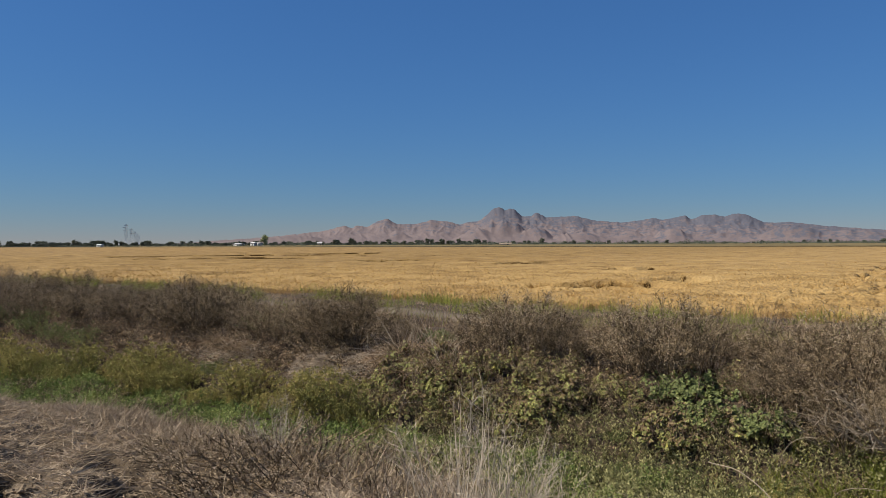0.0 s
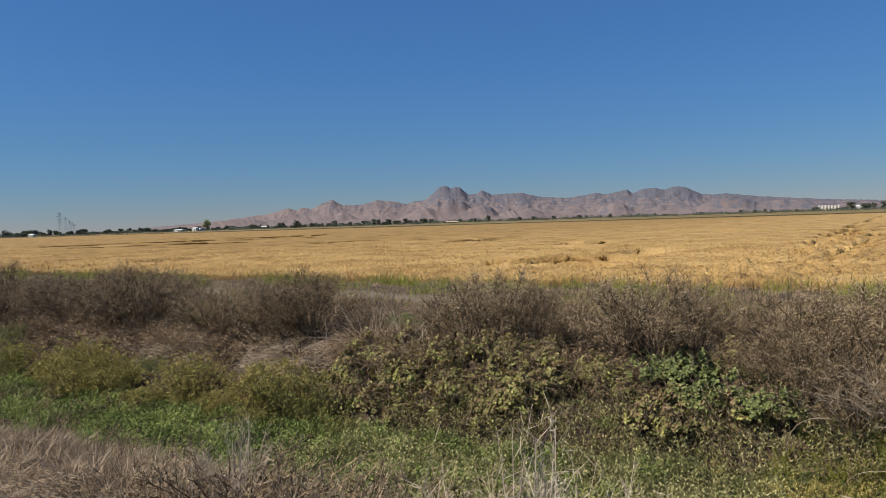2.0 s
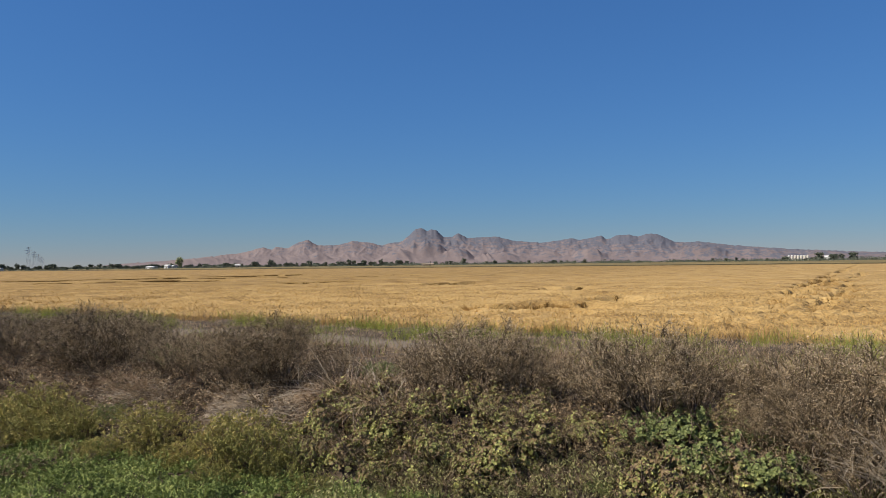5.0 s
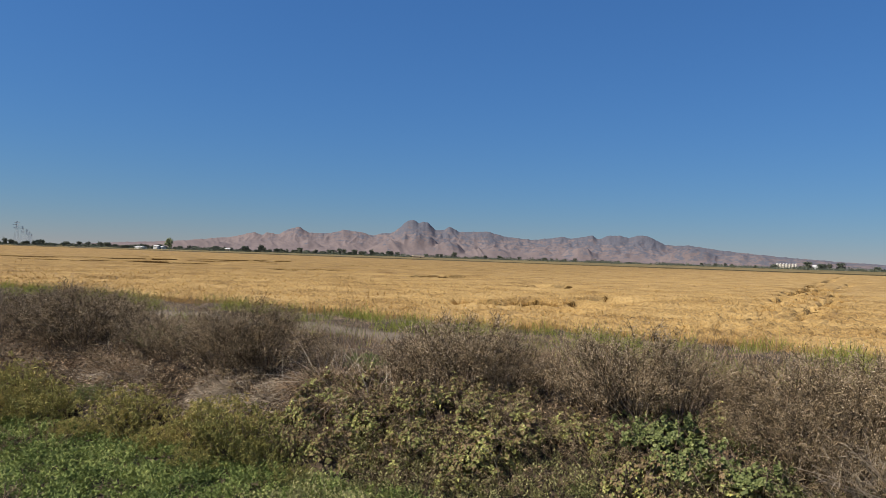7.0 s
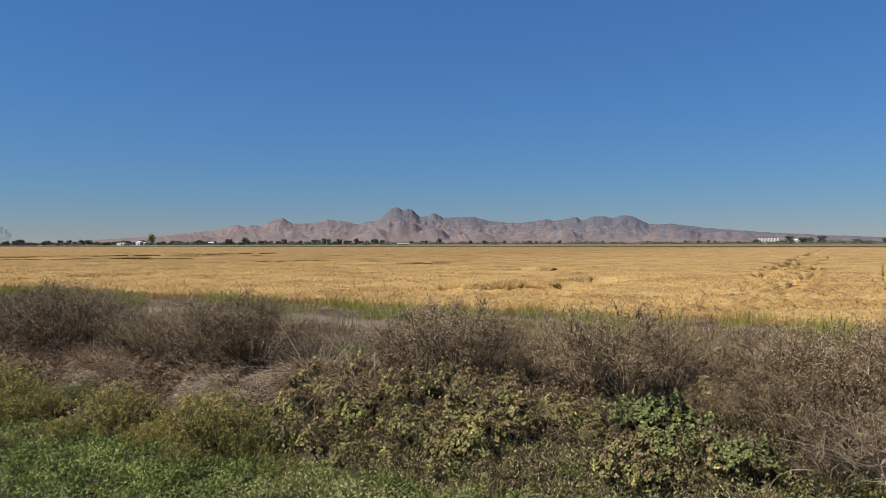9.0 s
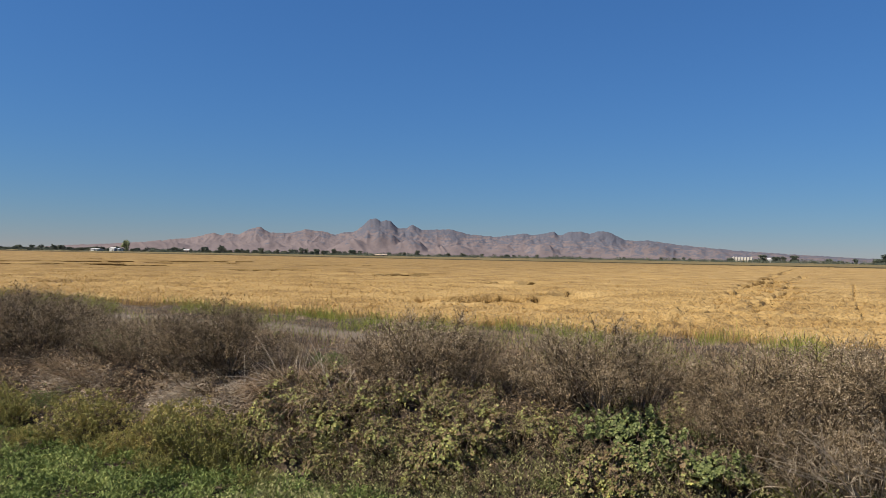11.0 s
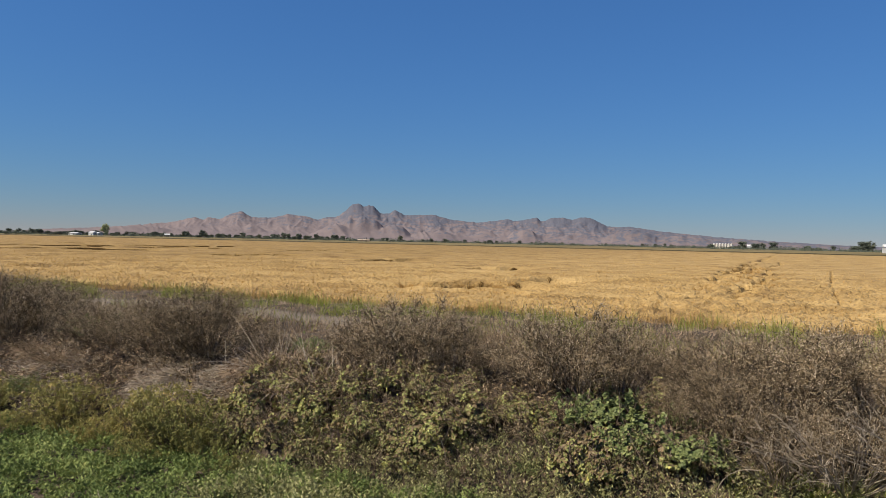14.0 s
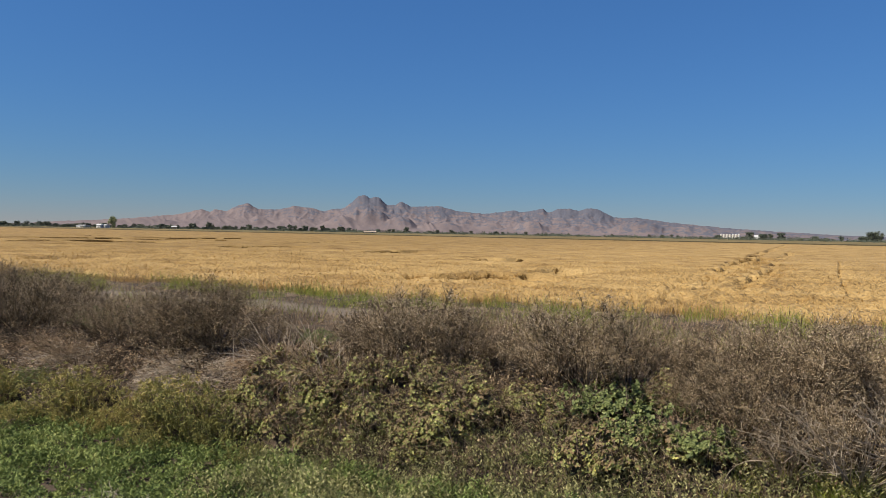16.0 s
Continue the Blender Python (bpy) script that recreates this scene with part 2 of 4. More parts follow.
def box(geo, c, s, yaw=0.0):
    x, y, z = s[0] / 2, s[1] / 2, s[2] / 2
    v = np.array([(i * x, j * y, k * z) for k in (-1, 1) for i, j in ((-1, -1), (1, -1), (1, 1), (-1, 1))])
    ca, sa = math.cos(yaw), math.sin(yaw)
    v = np.stack([v[:, 0] * ca - v[:, 1] * sa, v[:, 0] * sa + v[:, 1] * ca, v[:, 2]], 1) + c
    geo.add(v, [(0, 3, 2, 1), (4, 5, 6, 7), (0, 1, 5, 4), (1, 2, 6, 5), (2, 3, 7, 6), (3, 0, 4, 7)])


# ---- lie of the land ----
WAVES = [(rng.uniform(-1, 1, 2), rng.uniform(0, 6.28)) for _ in range(14)]


def rough(x, y, size):
    """A smooth random relief between about -1 and 1 with bumps of that size."""
    out = 0.0
    for (d, ph), k in zip(WAVES, np.linspace(0.6, 2.6, len(WAVES))):
        d = d / np.hypot(*d)
        out = out + np.sin((x * d[0] + y * d[1]) * k * 3.1 / size + ph + 1.7 * np.sin((x * d[1] - y * d[0]) * 1.3 / size + ph * 2)) / k ** 0.7
    return out / 5.0


PROFILE_Y = [-6000, 2.6, 3.6, 4.4, 5.2, 8.0, 9.0, 11.7, 12.4, 13.2, 13.9, 14.6, 19.6, 20.4, 22.4, 23.2, 27.6, 28.6, 460, 700, 1500, 6000]
PROFILE_Z = [0.0, 0.0, -0.1, -0.3, -0.85, -2.3, -2.5, -2.45, -1.95, -1.25, -0.97, -0.9, -0.95, -1.0, -1.0, -0.95, -1.0, -1.6, -1.6, 0.0, 0.8, 1.2]


PITS = [(-5.33, 3.1, 0.17, 0.4), (-4.6, 2.75, 0.22, 0.45), (-5.15, 2.25, 0.22, 0.45), (-6.3, 3.2, 0.12, 0.25), (-5.6, 2.75, 0.1, 0.2)]


def ground_z(x, y):
    x, y = np.asarray(x, float), np.asarray(y, float)
    z = np.interp(y, PROFILE_Y, PROFILE_Z)
    near = np.clip((60 - np.hypot(x + 10, y - 10)) / 30, 0, 1)
    lane = 1 - 0.8 * np.exp(-((y - 21.4) / 1.3) ** 4)
    z = z + near * lane * (0.10 * rough(x, y, 1.6) + 0.035 * rough(x + 50, y, 0.35))
    z = z + np.clip((4.4 - y) / 0.8, 0, 1) * np.clip((y - 1.9) / 0.6, 0, 1) * np.clip((-x - 3.2) / 1.0, 0, 1) * (0.07 * rough(x, y, 0.4) + 0.02 * rough(x + 9, y, 0.2))
    z = z + 0.3 * np.clip((x + 12) / 4, 0, 1) * np.exp(-((y - 12.7) / 0.75) ** 2)
    # the near crest falls away along the ditch
    z = z - 0.09 * np.clip(-7.5 - x, 0, 14) * np.clip((y - 2.8) / 1.2, 0, 1) * np.clip((7.5 - y) / 2, 0, 1)
    # holes dug into the near bank
    for px, py, pr, pd in PITS:
        d = np.hypot((x - px) / 1.5, y - py) + 0.05 * rough(x, y, 0.2)
        z = z - pd * np.exp(-np.clip(d / pr, 0, 3) ** 4)
    # hollows under the growth on the far bank
    z = z + 0.13 * rough(x + 7, y, 0.6) * np.exp(-((y - 12.9) / 0.75) ** 2) * np.clip((30 - np.abs(x + 10)) / 5, 0, 1)
    return z


def spaced(lo, hi, step, far):
    """Even steps between lo and hi, growing outwards to far."""
    c = list(np.arange(lo, hi + step / 2, step))
    s, a, b = step, lo, hi
    left, right = [], []
    while b < far:
        s *= 1.22
        a, b = a - s, b + s
        left.append(a)
        right.append(b)
    return np.array(left[::-1] + c + right)


def sheet(xs, ys, zf):
    X, Y = np.meshgrid(xs, ys)
    v = np.stack([X, Y, zf(X, Y)], -1).reshape(-1, 3)
    n = len(xs)
    i = (np.arange(len(ys) - 1)[:, None] * n + np.arange(n - 1)[None]).ravel()
    g = Geo()
    g.add(v, np.stack([i, i + 1, i + n + 1, i + n], 1))
    return g


def field_masked_ground():
    m = material("earth_and_dead_litter", [(0.0, (0.024, 0.017, 0.011)), (0.5, (0.06, 0.044, 0.03)), (1.0, (0.17, 0.128, 0.088))], 1.1, 22, bump=0.8, rough=0.95)
    nt = m.node_tree
    n, l = nt.nodes, nt.links
    geo, sep = n.new("ShaderNodeNewGeometry"), n.new("ShaderNodeSeparateXYZ")
    l.new(geo.outputs["Position"], sep.inputs["Vector"])
    # the green stubble fields beyond the crop
    far = n.new("ShaderNodeMath")
    far.operation = "GREATER_THAN"
    far.inputs[1].default_value = 455
    l.new(sep.outputs["Y"], far.inputs[0])
    noise_f, ramp = n.new("ShaderNodeTexNoise"), n.new("ShaderNodeValToRGB")
    noise_f.inputs["Scale"].default_value = 0.006
    l.new(geo.outputs["Position"], noise_f.inputs["Vector"])
    ramp.color_ramp.elements[0].position, ramp.color_ramp.elements[0].color = 0.35, (0.115, 0.09, 0.034, 1)
    ramp.color_ramp.elements[1].position, ramp.color_ramp.elements[1].color = 0.65, (0.2, 0.15, 0.062, 1)
    l.new(noise_f.outputs["Fac"], ramp.inputs["Fac"])
    mix = n.new("ShaderNodeMix")
    mix.data_type = "RGBA"
    b = n["Principled BSDF"]
    old = b.inputs["Base Color"].links[0].from_socket
    l.new(far.outputs["Value"], mix.inputs["Factor"])
    l.new(old, mix.inputs["A"])
    l.new(ramp.outputs["Color"], mix.inputs["B"])
    # dry tan soil on the near bank
    near, mix3 = n.new("ShaderNodeMapRange"), n.new("ShaderNodeMix")
    near.inputs["From Min"].default_value, near.inputs["From Max"].default_value = 3.6, 4.8
    near.inputs["To Min"].default_value, near.inputs["To Max"].default_value = 0.55, 0.0
    l.new(sep.outputs["Y"], near.inputs["Value"])
    mix3.data_type = "RGBA"
    soil, soil_noise = n.new("ShaderNodeValToRGB"), n.new("ShaderNodeTexNoise")
    soil_noise.inputs["Scale"].default_value, soil_noise.inputs["Detail"].default_value = 9.0, 8
    l.new(geo.outputs["Position"], soil_noise.inputs["Vector"])
    soil.color_ramp.elements[0].position, soil.color_ramp.elements[0].color = 0.35, (0.05, 0.037, 0.025, 1)
    soil.color_ramp.elements[1].position, soil.color_ramp.elements[1].color = 0.65, (0.20, 0.152, 0.10, 1)
    l.new(soil_noise.outputs["Fac"], soil.inputs["Fac"])
    l.new(near.outputs["Result"], mix3.inputs["Factor"])
    l.new(mix.outputs["Result"], mix3.inputs["A"])
    l.new(soil.outputs["Color"], mix3.inputs["B"])
    mix = mix3
    # pale bare earth where the bank has slumped
    spot, slump, mix4 = n.new("ShaderNodeVectorMath"), n.new("ShaderNodeMapRange"), n.new("ShaderNodeMix")
    spot.operation = "DISTANCE"
    spot.inputs[1].default_value = (-12.2, 14.05, -0.3)
    wander, shift = n.new("ShaderNodeTexNoise"), n.new("ShaderNodeVectorMath")
    wander.inputs["Scale"].default_value, wander.inputs["Detail"].default_value = 2.6, 6
    shift.operation = "MULTIPLY_ADD"
    shift.inputs[1].default_value = (2.2, 2.2, 2.2)
    l.new(geo.outputs["Position"], wander.inputs["Vector"])
    l.new(wander.outputs["Color"], shift.inputs[0])
    l.new(geo.outputs["Position"], shift.inputs[2])
    l.new(shift.outputs["Vector"], spot.inputs[0])
    slump.inputs["From Min"].default_value, slump.inputs["From Max"].default_value = 0.3, 1.0
    slump.inputs["To Min"].default_value, slump.inputs["To Max"].default_value = 0.6, 0.0
    l.new(spot.outputs["Value"], slump.inputs["Value"])
    mix4.data_type = "RGBA"
    mix4.inputs["B"].default_value = (0.26, 0.205, 0.15, 1)
    l.new(slump.outputs["Result"], mix4.inputs["Factor"])
    l.new(mix.outputs["Result"], mix4.inputs["A"])
    mix = mix4
    # the dusty wheel lane on top of the bank
    lane, ramp2, mix2 = n.new("ShaderNodeMapRange"), n.new("ShaderNodeMath"), n.new("ShaderNodeMix")
    ramp2.operation = "SUBTRACT"
    ramp2.inputs[1].default_value = 21.4
    l.new(sep.outputs["Y"], ramp2.inputs[0])
    away = n.new("ShaderNodeMath")
    away.operation = "ABSOLUTE"
    l.new(ramp2.outputs["Value"], away.inputs[0])
    lane.inputs["From Min"].default_value, lane.inputs["From Max"].default_value = 1.1, 1.7
    lane.inputs["To Min"].default_value, lane.inputs["To Max"].default_value = 0.85, 0.0
    l.new(away.outputs["Value"], lane.inputs["Value"])
    mix2.data_type = "RGBA"
    mix2.inputs["B"].default_value = (0.17, 0.138, 0.102, 1)
    l.new(lane.outputs["Result"], mix2.inputs["Factor"])
    l.new(mix.outputs["Result"], mix2.inputs["A"])
    l.new(mix2.outputs["Result"], b.inputs["Base Color"])
    return m


ground = part("ground", sheet(np.unique(np.concatenate([spaced(-28, 4, 0.18, 6000), np.arange(-7.5, -3.5, 0.06)])), np.unique(np.concatenate([spaced(-1.5, 27.5, 0.18, 6000), np.arange(1.8, 4.4, 0.06)])), ground_z), field_masked_ground(), smooth=True)
tagged(ground, "bare earth and dead litter over a field ditch and plain", "ground", kind="structure")

# ---- rice field ----
CROP_EDGE, CROP_FAR, CROP_TOP = 27.2, 460.0, -0.74


def furrow(x, y, x0, y0, x1, y1, w, depth, ragged=0.35):
    """A trodden line from one point to the other."""
    dx, dy = x1 - x0, y1 - y0
    t = np.clip(((x - x0) * dx + (y - y0) * dy) / (dx * dx + dy * dy), 0, 1)
    d = np.hypot(x - x0 - t * dx, y - y0 - t * dy) + ragged * rough(x, y, 1.1)
    broken = np.clip(0.65 + 1.7 * rough(x + 17, y * 0.6, 3.2), 0, 1.2) if ragged >= 0.45 else 1.0
    return depth * broken * np.exp(-(d / w) ** 4)


# start, end, half width, depth and raggedness of each trodden line
FURROWS = [(-6.2, 49, -5.4, 66, 0.65, 0.9, 0.5), (-6.4, 66, -2.3, 390, 0.75, 0.85, 0.5), (-5.2, 52, -4.3, 104, 0.4, 0.8, 0.55), (-3.4, 42, -1.0, 150, 0.5, 0.8, 0.6), (0.7, 35, 1.5, 56, 0.055, 0.4, 0.04), (1.5, 56, 3.7, 96, 0.07, 0.4, 0.05),
           (-6.2, 37, -5.8, 39, 0.3, 0.6, 0.3), (-5.2, 36.5, -4.7, 38.5, 0.35, 0.5, 0.3), (-4.0, 37, -3.2, 42, 0.3, 0.5, 0.5)]
# lodged patches: their standing far edge from one end to the other, how far they reach in front of it, and depth
LODGED = [(-150, 84, -140, 97, 18, 0.7), (-121, 73, -112, 84, 12, 0.7), (-108, 84, -100, 99, 14, 0.75), (-126, 112, -112, 128, 14, 0.7), (-143, 94, -141, 124, 20, 0.85), (-141, 123, -140, 164, 20, 0.85), (-117, 82, -113.5, 98, 14, 0.8), (-75, 79, -69, 93, 10, 0.7), (-51.5, 36, -49, 41, 3.5, 0.5), (-40.2, 38, -39.5, 40.6, 2.5, 0.5), (-47.7, 47, -46, 49.8, 3, 0.5),
          (-47, 74, -47.5, 92, 8, 0.7), (-27.2, 61, -26, 73, 5, 0.6), (-21, 35.2, -19.8, 37.2, 4.5, 0.7), (-18.8, 35.6, -17.3, 38.3, 5, 0.85), (-18.6, 38.3, -17.8, 42.4, 4.5, 0.75), (-16.9, 37.6, -15.7, 42.8, 5, 0.85),
          (-15.4, 34.2, -14.2, 36.3, 3.5, 0.7), (-16.0, 43.5, -16.5, 52, 4, 0.65), (-190, 120, -176, 150, 14, 0.55), (-92, 66, -88, 76, 6, 0.5), (-96, 120, -90, 150, 8, 0.45)]


def lodged(x, y):
    out = np.zeros_like(np.asarray(x, float))
    for x0, y0, x1, y1, reach, depth in LODGED:
        ln = math.hypot(x1 - x0, y1 - y0)
        dx, dy = (x1 - x0) / ln, (y1 - y0) / ln
        t = (x - x0) * dx + (y - y0) * dy
        d = (x - x0) * dy - (y - y0) * dx + 0.03 * reach * rough(x, y, 0.3 + reach * 0.12)
        end = np.clip(np.minimum(t, ln - t) / (0.2 * ln), 0, 1)
        out = np.maximum(out, depth * end * np.clip(1 - d / reach, 0, 1) * (d > 0))
    return out


def trodden(x, y):
    return np.max([furrow(x, y, *f) for f in FURROWS], axis=0)


def crop_z(x, y):
    x, y = np.asarray(x, float), np.asarray(y, float)
    z = CROP_TOP + 0.05 * rough(x, y, 3.0) + (0.13 * rough(x, y, 0.6) + 0.06 * rough(x + 31, y, 0.25)) * np.clip((110 - y) / 60, 0.4, 1) + 0.05 * rough(x, y * 0.5, 9.0) * np.clip((70 - y) / 20, 0, 1)
    z = z - trodden(x, y) - lodged(x, y)
    z = z + 0.22 * np.exp(-((x + 5.0) / 0.6) ** 2) * np.clip((90 - y) / 30, 0, 1) * (y > 44) * (0.3 + rough(x, y, 0.8))
    # lodged swathes far out on the field
    streak = rough(x * 0.25 + 0.1 * y, y, 6.0)
    z = z - 0.42 * np.clip((CROP_EDGE + 0.25 - y) / 0.25, 0, 1)
    return z - 0.28 * np.clip((streak - 0.42) / 0.12, 0, 1) * np.clip((y - 48) / 20, 0, 1)


crop_xs = np.unique(np.round(np.concatenate([spaced(-48, 5, 0.42, 1400), np.arange(-150, -48.5, 1.1), np.arange(-7.5, 4.5, 0.14)]), 2))
ys, y, s = [], CROP_EDGE, 0.22
while y < CROP_FAR:
    ys.append(y)
    s = max(0.26, (y - CROP_EDGE) * 0.011)
    y += s
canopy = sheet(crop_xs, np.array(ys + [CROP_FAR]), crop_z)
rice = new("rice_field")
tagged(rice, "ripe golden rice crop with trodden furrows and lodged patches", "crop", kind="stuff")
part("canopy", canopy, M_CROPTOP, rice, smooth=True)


def scatter(n, x0, x1, y0, y1):
    return rng.uniform(x0, x1, n), rng.uniform(y0, y1, n)


stalks = Geo()
for n, x0, x1, y0, y1, size in ((25000, -62, 5, CROP_EDGE, 34, 1.0), (18000, -75, 6, 34, 55, 1.3), (8000, -110, 8, 55, 100, 2.0)):
    x, y = scatter(n, x0, x1, y0, y1)
    up = np.maximum(trodden(x, y), lodged(x, y) * 1.2) < 0.2
    x, y = x[up], y[up]
    n = len(x)
    z = crop_z(x, y) - 0.12
    for k in range(2):
        way = np.stack([rng.normal(0.15, 0.5, n), rng.normal(0, 0.5, n), np.full(n, 1.0)], 1)
        ln = rng.uniform(0.15, 0.27, n) * (1 + 0.2 * size)
        blades(stalks, np.stack([x, y, z], 1), way, ln, np.full(n, 0.03 * size + 0.006), rng.uniform(0.1, 0.7, n))
# heaped clumps beside the trodden tracks
for cx, cy, cr in ((-5.5, 45, 0.5), (-5.2, 46.5, 0.55), (-5.6, 48.5, 0.5), (-5.0, 51, 0.6), (-5.3, 54, 0.5), (-4.6, 57, 0.6), (-4.9, 61, 0.5), (-4.2, 66, 0.6), (-4.4, 72, 0.6), (-2.6, 51.5, 0.5), (-2.3, 53.5, 0.55), (-2.6, 57, 0.4),
                   (-1.6, 64, 0.5), (-6.6, 38, 0.4), (-4.8, 37.5, 0.4), (-3.2, 40, 0.45), (-19.6, 36.4, 0.5), (-18.6, 37.6, 0.5), (-17.2, 38.6, 0.55), (-16.0, 39.8, 0.5), (-16.2, 42.5, 0.5), (-4.0, 80, 0.7), (-3.7, 92, 0.7)):
    n = 260
    a, r = rng.uniform(0, 6.283, n), np.sqrt(rng.random(n)) * cr * 0.7
    base = np.stack([cx + np.cos(a) * r, cy + np.sin(a) * r, np.zeros(n)], 1)
    base[:, 2] = CROP_TOP - 0.3
    blades(stalks, base, np.stack([np.cos(a) * 0.5, np.sin(a) * 0.5, np.full(n, 1.0)], 1) + rng.normal(size=(n, 3)) * 0.2, rng.uniform(0.55, 0.95, n) * cr / 0.5, np.full(n, 0.026), rng.uniform(0.2, 0.7, n), 3)
# the standing edge of the crop
n = 26000
x, y = rng.uniform(-64, 5, n), CROP_EDGE + rng.normal(-0.1, 0.35, n)
blades(stalks, np.stack([x, y, ground_z(x, y) - 0.02], 1), np.stack([rng.normal(0, 0.3, n), rng.normal(-0.1, 0.3, n), np.full(n, 1.0)], 1), rng.uniform(0.2, 0.5, n), np.full(n, 0.02), rng.uniform(0.1, 0.6, n))
part("stalks", stalks, M_CROP, rice)
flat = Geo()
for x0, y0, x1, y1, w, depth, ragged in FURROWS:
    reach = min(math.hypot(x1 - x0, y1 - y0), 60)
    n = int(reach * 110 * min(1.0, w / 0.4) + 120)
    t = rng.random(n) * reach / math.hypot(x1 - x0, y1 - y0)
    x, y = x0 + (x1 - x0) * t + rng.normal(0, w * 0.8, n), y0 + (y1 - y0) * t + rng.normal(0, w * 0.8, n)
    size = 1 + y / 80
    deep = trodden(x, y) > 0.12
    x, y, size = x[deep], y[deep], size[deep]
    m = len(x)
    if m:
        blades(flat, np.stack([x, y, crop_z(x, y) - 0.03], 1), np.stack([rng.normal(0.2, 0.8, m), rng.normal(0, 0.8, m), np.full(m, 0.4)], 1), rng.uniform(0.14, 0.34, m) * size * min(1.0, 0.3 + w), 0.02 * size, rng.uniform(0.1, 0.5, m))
# dark blades along the standing edges paint the shadow line there
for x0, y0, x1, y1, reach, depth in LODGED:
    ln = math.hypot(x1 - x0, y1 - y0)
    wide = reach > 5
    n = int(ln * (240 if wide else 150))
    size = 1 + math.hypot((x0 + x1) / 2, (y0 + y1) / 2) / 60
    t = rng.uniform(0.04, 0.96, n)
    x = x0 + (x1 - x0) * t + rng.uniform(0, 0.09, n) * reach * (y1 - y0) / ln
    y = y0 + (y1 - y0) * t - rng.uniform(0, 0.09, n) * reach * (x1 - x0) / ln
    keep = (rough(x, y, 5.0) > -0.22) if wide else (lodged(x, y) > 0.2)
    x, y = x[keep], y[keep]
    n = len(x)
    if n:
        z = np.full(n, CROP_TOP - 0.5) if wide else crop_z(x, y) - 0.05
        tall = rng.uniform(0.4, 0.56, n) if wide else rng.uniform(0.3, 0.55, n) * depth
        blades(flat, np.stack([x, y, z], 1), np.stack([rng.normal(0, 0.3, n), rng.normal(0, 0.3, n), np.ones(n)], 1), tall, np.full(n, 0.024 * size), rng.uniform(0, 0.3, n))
part("trodden_straw", flat, M_SHADECROP, rice, "brown trodden straw in the furrows, darkened to stand for shade")

# ---- far bank: dead bushes along the top ----
def dead_bush(seed, height, spread, stems=46, twigs=17, droop=0.2, heads=0.42, wood=None, head=(0.006, 0.014), flat=0.0, fine=1.0):
    """A dry weed: stems fan out of one foot into a domed crown of fine twigs with small pale seed heads."""
    global rng
    rng = np.random.default_rng(seed)
    top = new("dead_bush")
    st, sd = Geo(), Geo()
    a = rng.uniform(0, 6.283, stems)
    u = rng.random(stems)
    polar = np.arccos(1 - u * (0.78 + 0.2 * flat))
    reach = rng.uniform(0.8, 1.0, stems)
    tip = np.stack([np.cos(a) * np.sin(polar) * spread * reach, np.sin(a) * np.sin(polar) * spread * reach, height * np.cos(polar) ** 0.55 * reach], 1)
    root = rng.uniform(0.02, 0.16 + 0.3 * flat, stems)
    base = np.stack([root * np.cos(a) * spread, root * np.sin(a) * spread, np.full(stems, -0.08)], 1)
    mid = base * 0.52 + tip * 0.48 + np.stack([np.zeros(stems), np.zeros(stems), 0.10 * tip[:, 2]], 1) + rng.normal(size=(stems, 3)) * 0.05
    rods(st, base, mid, 0.008 * fine, 0.006 * fine)
    rods(st, mid, tip, 0.006 * fine, 0.0025 * fine)
    # side twigs crowd the outer half
    n = stems * twigs
    k = np.repeat(np.arange(stems), twigs)
    s = rng.uniform(0.15, 1.0, n) ** 0.5
    p = np.where((s < 0.5)[:, None], base[k] + (mid[k] - base[k]) * (2 * s)[:, None], mid[k] + (tip[k] - mid[k]) * (2 * s - 1)[:, None])
    way = unit(unit(tip[k] - base[k]) * 0.9 + rng.normal(size=(n, 3)) * 0.7)
    ln = rng.uniform(0.07, 0.22, n) * height
    light = rng.random(n) < 0.14
    for geo, pick in ((sd, light), (st, ~light)):
        blades(geo, p[pick], way[pick], ln[pick], fine * rng.uniform(0.006, 0.011, int(pick.sum())), rng.uniform(-0.1, droop, int(pick.sum())))
    # twiglets and heads
    m = n * 2
    j = np.repeat(np.arange(n), 2)
    q = p[j] + way[j] * (ln[j] * rng.uniform(0.3, 1.0, m))[:, None]
    way2 = unit(way[j] + rng.normal(size=(m, 3)) * 0.8)
    ln2 = rng.uniform(0.03, 0.10, m) * height
    slips(st, q, way2, ln2, np.full(m, 0.008 * fine))
    ends = q + way2 * ln2[:, None]
    more = q + way2 * (ln2 * rng.uniform(0.2, 0.8, m))[:, None]
    pick = np.concatenate([ends[rng.random(m) < heads], more[rng.random(m) < heads * 0.5]])
    seeds(sd, pick, rng.uniform(*head, len(pick)))
    part("twig_mass", st, wood or M_DEAD, top)
    tagged(part("seed_spray", sd, wood or M_SEED, top), "small pale dry seed heads", kind="stuff")
    return top


def put(ob, x, y, yaw=0.0, size=1.0, sink=0.03):
    """Sets a thing on the ground."""
    m = pose(x, y, float(ground_z(x, y)) - sink, 0, 0, yaw)
    ob.matrix_basis = m @ Matrix.Diagonal((size, size, size, 1))
    return ob


def more_of(ob, x, y, yaw, size, sink=0.03):
    c = copy_thing(ob, pose(x, y, float(ground_z(x, y)) - sink, 0, 0, yaw))
    c.scale = (size, size, size)
    return c


BUSH_LABEL = "dry grey-brown dead weed bush on the ditch bank"
